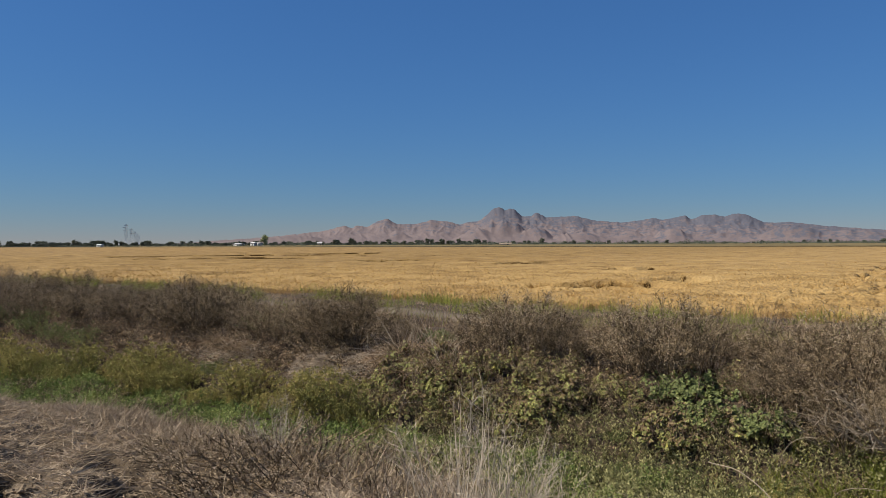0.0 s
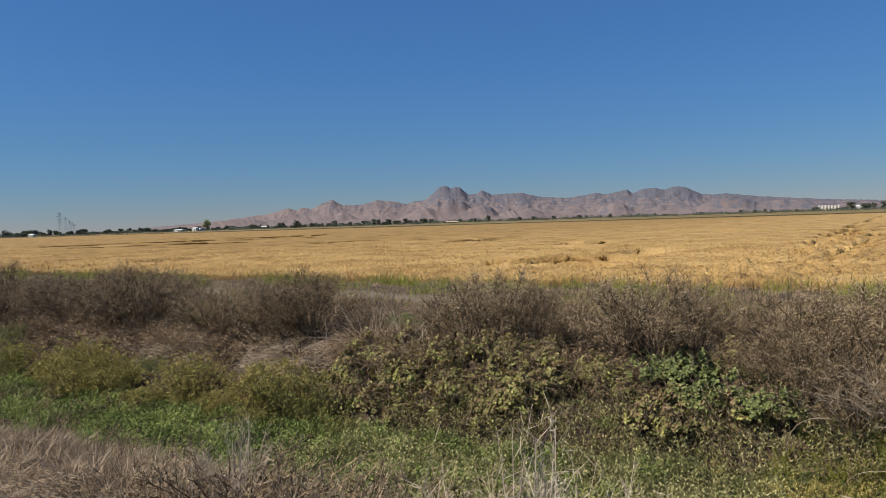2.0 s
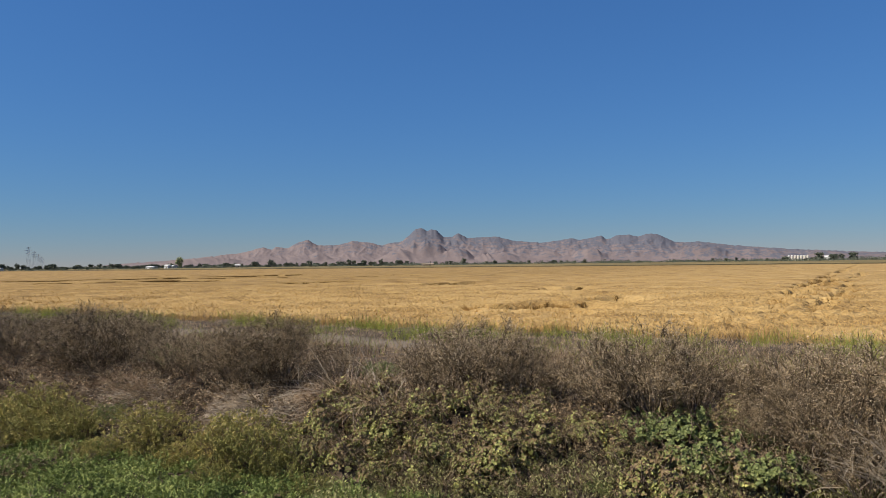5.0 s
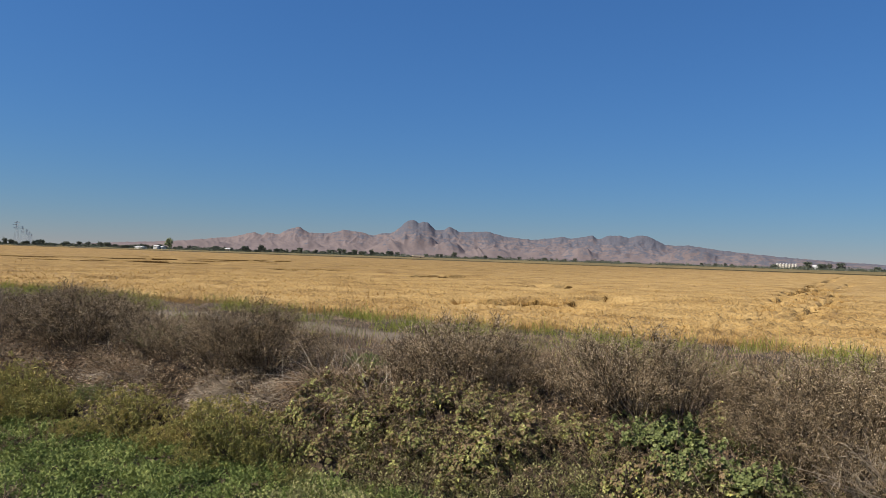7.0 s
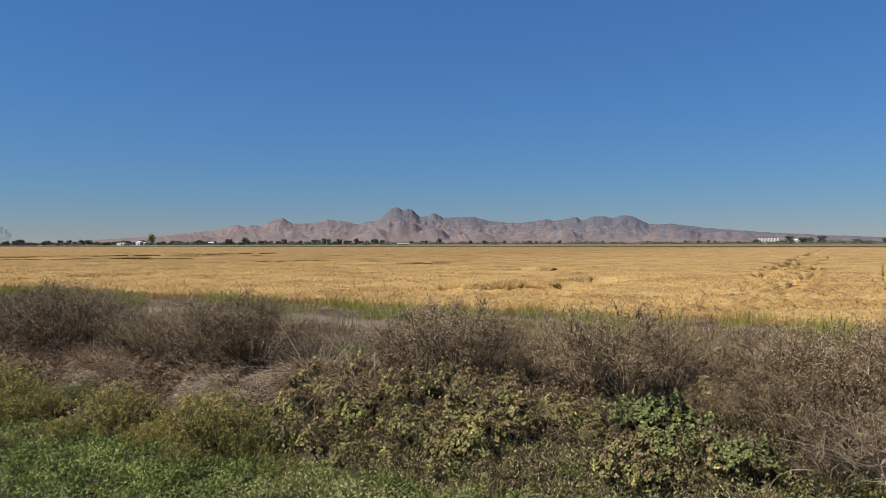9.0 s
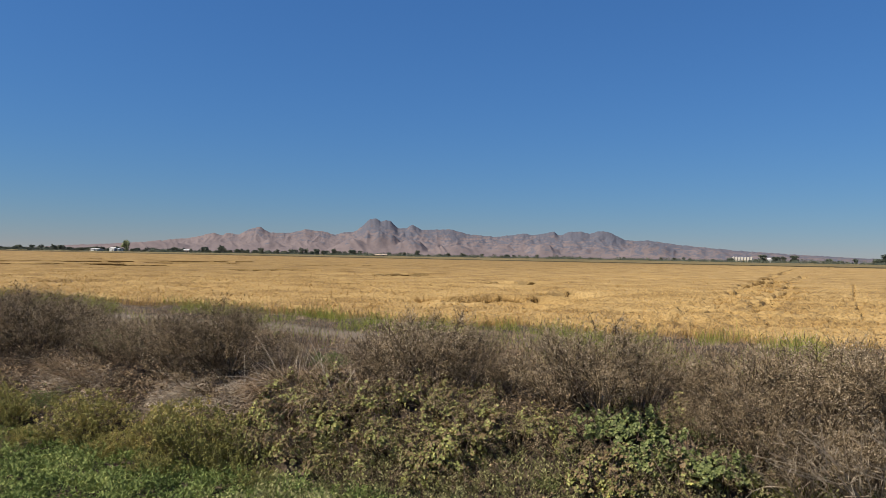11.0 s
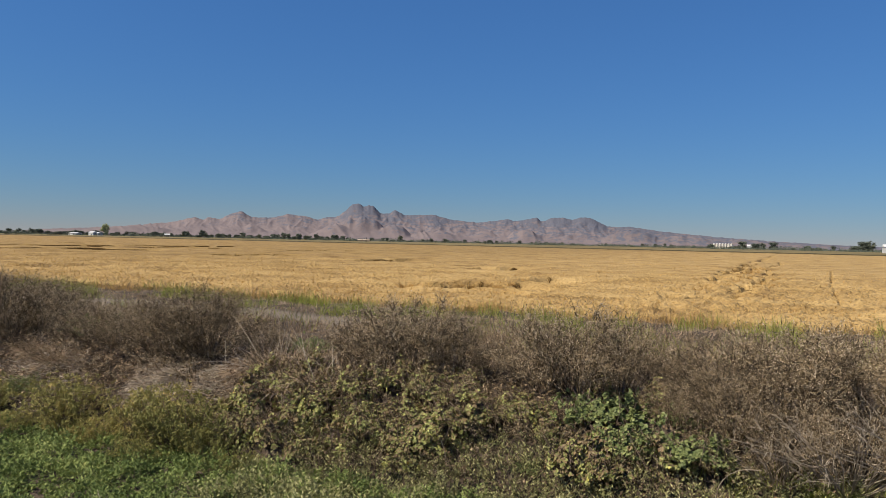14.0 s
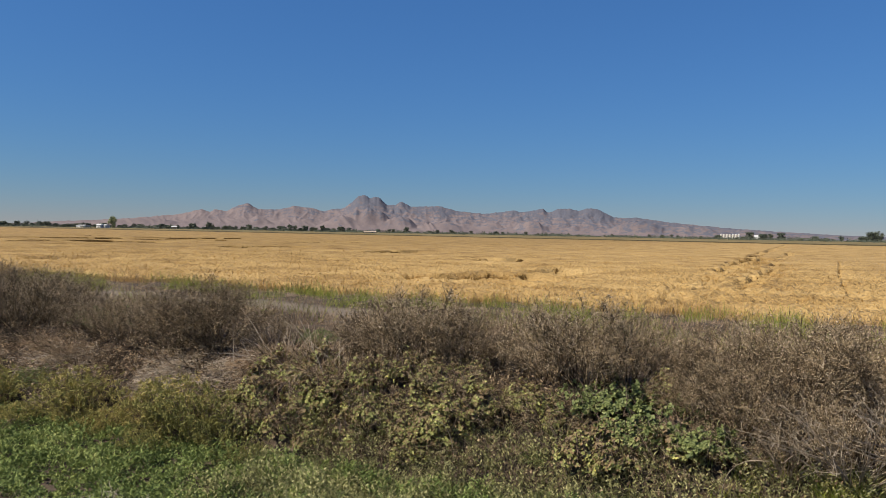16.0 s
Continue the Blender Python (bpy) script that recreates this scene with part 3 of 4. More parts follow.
kinds = [tagged(dead_bush(20 + k, 1.25, sp, stems, 27, heads=0.5, fine=0.85), BUSH_LABEL, "bush", "dead bushes along the bank") for k, (sp, stems) in enumerate(((1.0, 62), (1.15, 66), (0.9, 56), (1.25, 70)))]
# foot of each bush and its size: tall ones in clumps, low gaps between them
BUSHES = [(-19.9, 14.0, 1.3), (-19.0, 13.8, 1.4), (-18.3, 14.1, 1.15), (-20.9, 14.1, 1.1), (-22.8, 14.0, 1.15), (-24.2, 14.2, 0.95), (-16.3, 13.9, 0.9), (-15.3, 13.8, 0.85), (-13.4, 14.0, 1.3), (-12.7, 13.9, 1.2), (-14.0, 13.8, 0.95),
          (-11.6, 14.3, 0.6), (-8.6, 14.0, 1.1), (-7.8, 13.9, 1.35), (-7.1, 14.0, 1.05), (-9.2, 14.1, 0.8), (-6.4, 14.2, 0.6), (-5.3, 13.9, 1.15), (-4.6, 13.8, 1.35), (-4.0, 14.0, 1.1), (-3.2, 14.2, 0.7),
          (-2.4, 13.6, 1.2), (-1.5, 13.5, 1.35), (-0.5, 13.6, 1.3), (0.7, 13.7, 1.25), (-2.2, 12.9, 0.95), (-0.6, 12.7, 0.9), (-1.4, 12.6, 0.95), (-3.0, 13.1, 0.6)]
rb = random.Random(3)
for i, (x, y, s) in enumerate(BUSHES):
    ob = kinds[i] if i < 4 else kinds[2 * (i % 2) + (x < -11)]
    put(ob, x, y, rb.uniform(0, 360), s) if i < 4 else more_of(ob, x, y, rb.uniform(0, 360), s)
for i, (x, y, s) in enumerate(((-23.0, 15.6, 0.8), (-19.6, 15.5, 1.0), (-8.0, 15.3, 0.8), (-1.2, 15.3, 1.0), (0.6, 15.4, 1.0), (-27.5, 15.6, 0.8))):
    # behind the tallest bushes
    more_of(kinds[2 * (i % 2) + (x < -11)], x, y, rb.uniform(0, 360), s)
for i in range(12):
    # the run of the bank further along
    more_of(kinds[(1, 3)[i % 2]], -25.8 - i * 1.35, (13.3, 14.6)[i % 2] + rb.uniform(-0.3, 0.3), rb.uniform(0, 360), rb.uniform(1.0, 1.35))


mat_kind = [tagged(dead_bush(30 + k, 0.5, 0.95, 40, 12, 0.5, 0.2, flat=1.0), "low sprawling mat of dead grey-brown weed stems", "bush", "dead mats on the bank") for k in range(2)]
for i in range(20):
    # low dead mats between the bushes and the brambles
    x, y, s = -24 + i * 1.15 + rb.uniform(-0.4, 0.4), rb.uniform(12.5, 13.3), rb.uniform(0.7, 1.05)
    y = y if not -14.4 < x < -11.9 else 13.75
    put(mat_kind[i], x, y, rb.uniform(0, 360), s) if i < 2 else more_of(mat_kind[i % 2], x, y, rb.uniform(0, 360), s)


for i in range(17):
    # dead growth round the feet of the bushes
    more_of(mat_kind[i % 2], -24 + i * 1.45 + rb.uniform(-0.4, 0.4), rb.uniform(13.4, 13.9), rb.uniform(0, 360), rb.uniform(0.85, 1.15))
for i in range(11):
    # dead stems among the lower brambles
    more_of(mat_kind[i % 2], -9.6 + i * 0.8 + rb.uniform(-0.3, 0.3), rb.uniform(12.1, 12.8), rb.uniform(0, 360), rb.uniform(0.5, 0.8))


pale_weed = tagged(dead_bush(39, 1.1, 0.5, 26, 6, 0.1, 0.03, M_STALK, (0.004, 0.007), fine=0.4), "tall branched dry weed bleached straw grey", "weed", "dry weeds on the near bank")
put(pale_weed, -2.2, 3.2, 20, 0.88)
for x, y, a, s in ((-2.05, 3.4, 130, 0.8), (-2.4, 3.6, 250, 0.7), (-1.8, 3.4, 80, 0.65), (-2.3, 3.9, 190, 0.75), (-4.25, 3.75, 40, 0.55), (-4.4, 3.95, 140, 0.5)):
    more_of(pale_weed, x, y, a, s)
bleached = tagged(dead_bush(38, 0.95, 1.5, 70, 4, 0.3, 0.06, M_PALE), "dead bush with long bleached pale branches", "bush", "bleached bushes on the bank")
put(bleached, -0.8, 12.6, 30, 1.15)
for x, y, a, s in ((0.1, 12.8, 150, 1.2), (-1.6, 12.6, 270, 0.8)):
    more_of(bleached, x, y, a, s)


def straw_tussock(seed, count, stalks):
    """A collapsed clump of long pale grass with some stout bleached stalks."""
    global rng
    rng = np.random.default_rng(seed)
    top = new("straw_tussock")
    g, k = Geo(), Geo()
    for n, geo, ln, w, sag in ((count, g, (0.35, 1.0), 0.008, (0.2, 0.9)), (stalks, k, (0.8, 1.7), 0.012, (0.05, 0.5))):
        a, r = rng.uniform(0, 6.283, n), rng.uniform(0, 0.7, n)
        base = np.stack([np.cos(a) * r, np.sin(a) * r * 0.6, np.full(n, -0.05)], 1)
        blades(geo, base, np.stack([np.cos(a) * 0.5, np.sin(a) * 0.5, rng.uniform(0.15, 1.0, n)], 1) + rng.normal(size=(n, 3)) * (0.9, 0.6, 0.3), rng.uniform(*ln, n), np.full(n, w), rng.uniform(*sag, n), 4)
    part("grass_mass", g, M_RUST, top)
    part("stalk_spray", k, M_STALK, top, "stout bleached stalks")
    return top


TUSSOCK = "collapsed tussock of long bleached straw on the bank"
tuss = tagged(straw_tussock(35, 1000, 34), TUSSOCK, "tussock", "straw tussocks")
put(tuss, -10.4, 13.7, 20, 1.2)
for x, y, a, s in ((-9.7, 13.5, 140, 1.1), (-10.9, 13.9, 250, 1.1), (-9.2, 13.4, 60, 0.9), (-10.3, 13.2, 310, 0.85), (-16.6, 13.3, 200, 0.75), (-17.6, 13.4, 20, 0.7), (-11.5, 13.5, 100, 0.7)):
    more_of(tuss, x, y, a, s)


# ---- far bank: brambles ----
def bramble(seed, w, d, h, count, fresh, canes=40):
    """A mound of arching canes hung with three-part leaves."""
    global rng
    rng = np.random.default_rng(seed)
    top = new("bramble")
    ca, lv = Geo(), Geo()
    a = rng.uniform(0, 6.283, canes)
    r0 = np.stack([np.cos(a) * w * 0.3, np.sin(a) * d * 0.3, np.full(canes, -0.1)], 1)
    r2 = np.stack([np.cos(a) * w * rng.uniform(0.5, 1.0, canes), np.sin(a) * d * rng.uniform(0.5, 1.0, canes), rng.uniform(-0.1, 0.7, canes) * h], 1)
    r1 = (r0 + r2) / 2 + np.stack([rng.normal(0, 0.2, canes), rng.normal(0, 0.2, canes), h * rng.uniform(0.4, 0.9, canes)], 1)
    rods(ca, r0, r1, 0.006, 0.005)
    rods(ca, r1, r2, 0.005, 0.003)
    n = count
    a, q = rng.uniform(0, 6.283, n), np.sqrt(rng.random(n))
    dome = np.sqrt(np.maximum(1 - q * q, 0))
    lump = 1 + 0.45 * rough(np.cos(a) * q * w * 2 + seed, np.sin(a) * q * d * 2, 0.45)
    p = np.stack([np.cos(a) * q * w, np.sin(a) * q * d, dome * h * lump * rng.uniform(0.55, 1.05, n) - 0.04], 1)
    keep = rough(p[:, 0] + seed * 3, p[:, 1] + p[:, 2], 0.5) + rng.normal(0, 0.1, n) > -0.02
    p, a, q, dome = p[keep], a[keep], q[keep], dome[keep]
    n = len(p)
    nor = unit(np.stack([np.cos(a) * q / w, np.sin(a) * q / d, dome / h], 1) + rng.normal(size=(n, 3)) * 0.7)
    way = unit(np.cross(nor, unit(rng.normal(size=(n, 3)))) + (0, 0, -0.35))
    side = np.cross(nor, way)
    ln = rng.uniform(0.04, 0.09, n)
    for turn in (0.0, 1.15, -1.15):
        leaves(lv, p, way * math.cos(turn) + side * math.sin(turn), nor, ln * (1.0 if turn == 0 else 0.8), ln * 0.74)
    part("cane_tangle", ca, M_CANE, top)
    part("foliage", lv, M_GREENBR if fresh else M_BRAMBLE, top)
    return top


BR_LABEL = ("half-withered bramble with dull green and yellow leaves", "leafy green bramble mound on the ditch bank")
br = [bramble(40, 0.75, 0.55, 0.55, 760, False, 40), bramble(41, 0.85, 0.5, 0.46, 760, False, 40), bramble(42, 0.75, 0.6, 0.5, 900, True, 30), bramble(43, 0.55, 0.45, 0.6, 600, False, 40)]
for k, ob in enumerate(br):
    tagged(ob, BR_LABEL[k == 2], "bramble", "brambles on the bank")
BRAMBLES = [(2, -4.0, 13.3, 1.0), (2, -3.2, 12.95, 1.0), (2, -4.6, 13.1, 0.8), (2, -2.6, 12.6, 0.8), (2, -3.7, 12.75, 0.8)]
for i in range(125):
    x, y = rb.uniform(-11.4, -1.8), rb.uniform(11.75, 13.6)
    if (x > -10.6 or y < 12.9) and y > 12.05 + 0.3 * (x > -6.5):
        if not (-4.8 < x < -2.4 and 12.5 < y < 13.5):
            if i % 4 == 1:
                more_of(mat_kind[i % 2], x, y, rb.uniform(0, 360), rb.uniform(0.5, 0.85))
            else:
                BRAMBLES.append(((0, 1, 3)[i % 3], x, y, rb.uniform(0.5, 0.95)))
for i in range(4):
    BRAMBLES.append(((0, 1, 3)[i % 3], -3.2 + i * 1.1, rb.uniform(11.9, 12.5), rb.uniform(0.35, 0.5)))
used = set()
for k, x, y, s in BRAMBLES:
    if k not in used:
        used.add(k)
        put(br[k], x, y, rb.uniform(0, 360), s)
    else:
        more_of(br[k], x, y, rb.uniform(0, 360), s)


def dry_cane(points, r):
    """A bare arching cane through the given points."""
    cu = bpy.data.curves.new("dry_cane", "CURVE")
    cu.dimensions, cu.bevel_depth, cu.bevel_resolution, cu.resolution_u = "3D", r, 1, 6
    sp = cu.splines.new("BEZIER")
    sp.bezier_points.add(len(points) - 1)
    for bp_, p in zip(sp.bezier_points, points):
        bp_.co = p
        bp_.handle_left_type = bp_.handle_right_type = "AUTO"
    tmp = bpy.data.objects.new("dry_cane", cu)
    me = bpy.data.meshes.new_from_object(tmp)
    bpy.data.objects.remove(tmp)
    me.materials.append(M_PALE)
    return tagged(new("dry_cane", me), "bare bleached cane arching over the brambles", "cane", "dry canes on the bank")


for x, y, dx, up in ((-6.3, 12.1, -0.25, 0.5), (-8.9, 12.9, -0.3, 0.5), (-2.4, 12.2, 0.5, 0.45), (-1.7, 11.9, 0.6, 0.35)):
    z = float(ground_z(x, y))
    dry_cane([(x, y, z - 0.05), (x + dx * 0.2, y - 0.05, z + up * 0.7), (x + dx * 0.6, y - 0.12, z + up * 1.15), (x + dx * 1.2, y - 0.25, z + up * 1.35)], 0.0045)


for x, y, dx, dy, up in ((-0.5, 4.1, -0.75, 0.3, 0.62), (-0.2, 4.3, -1.1, 0.1, 0.3), (-0.9, 4.5, -0.5, 0.2, 0.42)):
    z = float(ground_z(x, y))
    ob = dry_cane([(x, y, z - 0.05), (x + dx * 0.3, y + dy * 0.3, z + up * 0.6), (x + dx * 0.7, y + dy * 0.7, z + up), (x + dx, y + dy, z + up * 1.02)], 0.003)
    tagged(ob, "bare bleached cane leaning over the near bank", "cane", "dry canes on the bank")


# ---- far bank: yellowing shrubs ----
def shrub(seed, w, h, stems=80, per=96, leaf=None):
    global rng
    rng = np.random.default_rng(seed)
    top = new("weed_shrub")
    st, lv = Geo(), Geo()
    a = rng.uniform(0, 6.283, stems)
    out = np.sqrt(rng.random(stems)) * w
    base = np.stack([np.cos(a) * out * 0.4, np.sin(a) * out * 0.4, np.full(stems, -0.06)], 1)
    tip = np.stack([np.cos(a) * out, np.sin(a) * out, h * (1 - 0.45 * (out / w) ** 2) * rng.uniform(0.75, 1.05, stems)], 1)
    rods(st, base, tip, 0.006, 0.002)
    n = stems * per
    k = np.repeat(np.arange(stems), per)
    s = rng.uniform(0.08, 1.0, n) ** 0.6
    s = np.round(s * 7) / 7
    knot = rng.normal(size=(stems, 8, 3)) * 0.06
    p = base[k] + (tip[k] - base[k]) * s[:, None] + knot[k, np.minimum((s * 7).astype(int), 7)] + rng.normal(size=(n, 3)) * 0.022
    way = unit(rng.normal(size=(n, 3)) * 0.7 + (0, 0, 0.6))
    slips(lv, p, way, rng.uniform(0.03, 0.062, n), rng.uniform(0.013, 0.023, n))
    part("twig_mass", st, M_CANE, top)
    part("foliage", lv, leaf or M_SHRUB, top)
    return top


SH_LABEL = "low yellow-green weed shrub at the foot of the ditch bank"
sh_kinds = [tagged(shrub(60 + k, w, h), SH_LABEL, "shrub", "weed shrubs in the ditch") for k, (w, h) in enumerate(((0.85, 0.78), (1.0, 0.7), (0.75, 0.72)))]
SHRUBS = [(-18.8, 12.1, 1.4), (-17.9, 11.9, 1.2), (-12.3, 12.1, 1.25), (-18.4, 11.5, 0.95), (-14.9, 12.1, 1.15), (-14.4, 11.8, 0.8), (-11.5, 12.0, 1.1), (-12.0, 11.6, 0.85), (-10.8, 11.8, 0.75), (-17.2, 12.0, 1.05), (-16.7, 11.6, 0.7), (-13.7, 11.6, 0.6), (-13.2, 11.9, 0.7), (-15.7, 11.7, 0.6), (-19.7, 11.9, 1.1),
          (-21.9, 11.9, 1.3), (-22.8, 11.1, 1.1), (-21.4, 10.9, 0.9), (-24.0, 10.8, 1.3), (-24.8, 11.6, 1.4), (-26.8, 11.2, 1.5), (-29.5, 11.5, 1.6), (-10.1, 11.6, 0.6), (-15.7, 11.3, 0.6), (-2.0, 11.4, 0.75), (-1.3, 11.6, 0.85), (-0.5, 11.6, 0.9), (0.3, 11.7, 0.9), (-0.9, 11.2, 0.7)]
for i, (x, y, s) in enumerate(SHRUBS):
    put(sh_kinds[i], x, y, rb.uniform(0, 360), s) if i < 3 else more_of(sh_kinds[i % 3], x, y, rb.uniform(0, 360), s)

green = tagged(shrub(70, 0.8, 0.75, 60, 70, M_GREENBR), "dark green leafy weed on the bank top", "weed", "green weeds on the bank")
put(green, -17.0, 14.6, 0, 1.0)
for x, y, a, s in ((-16.5, 12.4, 90, 0.6), (-23.4, 12.6, 30, 0.9), (-25.3, 12.7, 80, 1.0), (-5.0, 12.3, 20, 0.35), (-10.9, 15.0, 200, 0.7), (-2.9, 11.6, 30, 0.5), (-4.6, 11.7, 120, 0.5), (-6.2, 11.6, 210, 0.5), (-7.9, 11.7, 300, 0.5), (-3.7, 11.8, 75, 0.5), (-5.4, 11.7, 15, 0.5), (-7.0, 11.5, 155, 0.55), (-8.7, 11.6, 95, 0.5), (-9.6, 11.4, 5, 0.5), (-4.1, 11.4, 185, 0.5), (-5.9, 11.3, 265, 0.45), (-2.2, 11.9, 325, 0.5), (-27.5, 13.0, 60, 1.2), (-30.5, 13.2, 160, 1.2), (-34, 13.2, 10, 1.3)):
    more_of(green, x, y, a, s)

# ---- growth that covers the ground ----
rng = np.random.default_rng(90)


def on_ground(x, y, lift=0.0):
    return np.stack([x, y, ground_z(x, y) + lift], 1)


def lean(n, tilt, up=1.0):
    return np.stack([rng.normal(0, tilt, n), rng.normal(0, tilt, n), np.full(n, up)], 1)


def stuff(name, geo, mat, label, category):
    return tagged(part(name, geo, mat), label, category, kind="stuff")


# green weeds on the ditch floor
g = Geo()
n = 21000
x, y = rng.uniform(-25, -3.5, n), rng.uniform(8.3, 11.75, n)
full = rough(x, y, 0.5) + 0.7 * rough(x + 40, y, 1.4)
stay = full + rng.normal(0, 0.2, n) - 2.2 * np.clip((x + 7.2) / 3.5, 0, 1) > -1.35
x, y, full = x[stay], y[stay], full[stay]
n = len(x)
p = on_ground(x, y, -0.02)
hgt = rng.uniform(0.08, 0.26, n) * np.clip(1 + 0.9 * full, 0.4, 1.9)
tilt = rng.normal(0, 0.25, (n, 2))
for k in range(10):
    s = 0.25 + 0.75 * ((k + 1) / 10) ** 0.6
    q = p + np.stack([tilt[:, 0] * hgt * s, tilt[:, 1] * hgt * s, hgt * s], 1)
    a = k * 2.4 + rng.uniform(0, 6.28, n)
    slips(g, q, np.stack([np.cos(a), np.sin(a), np.full(n, 0.1 + 0.8 * s)], 1), rng.uniform(0.05, 0.085, n) * (1.35 - 0.6 * s), rng.uniform(0.018, 0.029, n))
stuff("ditch_weeds", g, M_DITCH, "dense low green weeds on the ditch floor", "weeds")

# dry grass on the near bank
g = Geo()
n = 24000
x, y = rng.uniform(-17, 1.0, n), rng.uniform(3.5, 6.6, n)
tuft = 0.5 + 0.5 * rough(x, y, 0.8)
blades(g, on_ground(x, y, -0.02), lean(n, 0.8), rng.uniform(0.12, 0.42, n) * (0.25 + 1.2 * tuft) * np.clip(1 + (x + 4) / 7, 0.35, 1), rng.uniform(0.004, 0.008, n), rng.uniform(0.0, 0.5, n))
n = 14000
x, y = rng.uniform(-12, -2.0, n), rng.normal(4.25, 0.4, n)
blades(g, on_ground(x, y, -0.02), lean(n, 0.75), rng.uniform(0.18, 0.48, n) * (0.45 + 0.8 * np.clip(rough(x, y, 0.6) + 0.5, 0, 1)) * np.clip(1 + (x + 4) / 7, 0.35, 1), rng.uniform(0.004, 0.008, n), rng.uniform(0.0, 0.5, n))
n = 900
x, y = rng.normal(-2.2, 0.35, n), rng.normal(3.7, 0.4, n)
blades(g, on_ground(x, y, -0.02), lean(n, 0.3), rng.uniform(0.25, 0.65, n), rng.uniform(0.004, 0.007, n), rng.uniform(0.0, 0.5, n), 3)
n = 60
x, y = rng.normal(-2.2, 0.3, n), rng.normal(3.5, 0.35, n)
blades(g, on_ground(x, y, -0.02), lean(n, 0.28), rng.uniform(0.4, 0.68, n), rng.uniform(0.004, 0.006, n), rng.uniform(0.0, 0.35, n), 4)
n = 9000
x, y = rng.uniform(-12, -4.5, n), rng.normal(4.3, 0.3, n)
blades(g, on_ground(x, y, -0.02), lean(n, 0.7), rng.uniform(0.15, 0.5, n) * np.clip(1 + (x + 4) / 7, 0.35, 1), rng.uniform(0.004, 0.008, n), rng.uniform(0.0, 0.5, n), 2)
stuff("dry_grass", g, M_STRAW, "bleached dry grass on the near bank", "grass")

# dead mats along the crest of the near bank
for i, (x, y, s) in enumerate(((-5.2, 3.75, 0.6), (-4.5, 3.9, 0.8), (-3.9, 3.85, 0.85), (-3.2, 4.1, 0.75), (-4.2, 3.5, 0.8), (-6.3, 4.2, 0.5), (-2.6, 4.3, 0.5), (-4.2, 3.2, 0.6), (-3.6, 3.4, 0.85), (-3.1, 3.6, 0.7), (-5.0, 3.5, 0.5), (-7.4, 4.3, 0.5))):
    more_of(mat_kind[i % 2], x, y, 50.0 * i, s)

# dead weeds standing on the ditch floor and on the ditch side of the near bank
for i in range(14):
    more_of(mat_kind[i % 2], -22.0 + i * 0.5 + rb.uniform(-0.2, 0.2), rb.uniform(9.2, 10.7), rb.uniform(0, 360), rb.uniform(0.7, 1.05))
for i in range(8):
    more_of(mat_kind[i % 2], -11.5 + i * 0.75 + rb.uniform(-0.2, 0.2), rb.uniform(4.5, 4.9), rb.uniform(0, 360), rb.uniform(0.4, 0.6))
# growth over the hollows among the brambles
for i, (x, y) in enumerate(((-7.3, 12.7), (-6.9, 12.55), (-7.7, 12.6), (-7.1, 12.9))):
    more_of(br[(0, 3)[i % 2]], x, y, 80.0 * i, 0.7, -0.05)
for i in range(12):
    more_of(mat_kind[i % 2], -9.0 + i * 0.55 + rb.uniform(-0.2, 0.2), rb.uniform(12.5, 13.0), rb.uniform(0, 360), rb.uniform(0.6, 0.85))

# yellow-green grass at the foot of the far bank
g = Geo()
n = 7000
x, y = rng.normal(-1.1, 0.8, n), rng.normal(11.95, 0.3, n)
tuft = rough(x, y, 0.45) > -0.15
x, y = x[tuft], y[tuft]
n = len(x)
blades(g, on_ground(x, y, -0.02), lean(n, 0.45), rng.uniform(0.2, 0.5, n), rng.uniform(0.01, 0.018, n), rng.uniform(0, 0.6, n))
stuff("yellow_grass", g, M_GRASS, "lush yellow-green grass at the bank foot", "grass")

# cut straw and dead litter on both banks
g = Geo()
n = 60000
x, y = rng.uniform(-10, 1.0, n), rng.uniform(1.6, 4.6, n)
blades(g, on_ground(x, y, 0.01), lean(n, 1.0, 0.35), rng.uniform(0.06, 0.22, n) * np.clip(1 + rough(x, y, 0.5), 0.4, 1.7), rng.uniform(0.004, 0.009, n), rng.uniform(0, 0.3, n), 1)
stuff("straw_litter", g, M_STRAW, "loose cut straw lying on the bank", "straw")

# olive grass in the right-hand run of the ditch
g = Geo()
n = 24000
x, y = rng.uniform(-9, 1.2, n), rng.uniform(8.6, 12.7, n)
blades(g, on_ground(x, y, -0.02), lean(n, 0.5), rng.uniform(0.15, 0.5, n), rng.uniform(0.006, 0.012, n), rng.uniform(0, 0.6, n))
n = 6500
x, y = rng.uniform(-9.5, 0.8, n), rng.uniform(9.4, 12.5, n)
p = on_ground(x, y, -0.02)
hgt = rng.uniform(0.12, 0.42, n) * np.clip(1 + 0.7 * rough(x, y, 0.6), 0.5, 1.6)
for k in range(8):
    s = 0.25 + 0.75 * ((k + 1) / 8) ** 0.6
    q = p + np.stack([rng.normal(0, 0.02, n), rng.normal(0, 0.02, n), hgt * s], 1)
    a = k * 2.4 + rng.uniform(0, 6.28, n)
    slips(g, q, np.stack([np.cos(a), np.sin(a), np.full(n, 0.1 + 0.8 * s)], 1), rng.uniform(0.05, 0.085, n) * (1.35 - 0.6 * s), rng.uniform(0.017, 0.028, n))
stuff("ditch_grass", g, M_OLIVE, "olive and straw-coloured grass in the ditch", "grass")
g = Geo()
n = 36000
x, y = rng.uniform(-34, 2.0, n), rng.uniform(12.0, 18.0, n)
clear = rng.random(n) < 0.15 + 0.8 * np.hypot(x + 13.1, y - 13.0)
x, y = x[clear], y[clear]
n = len(x)
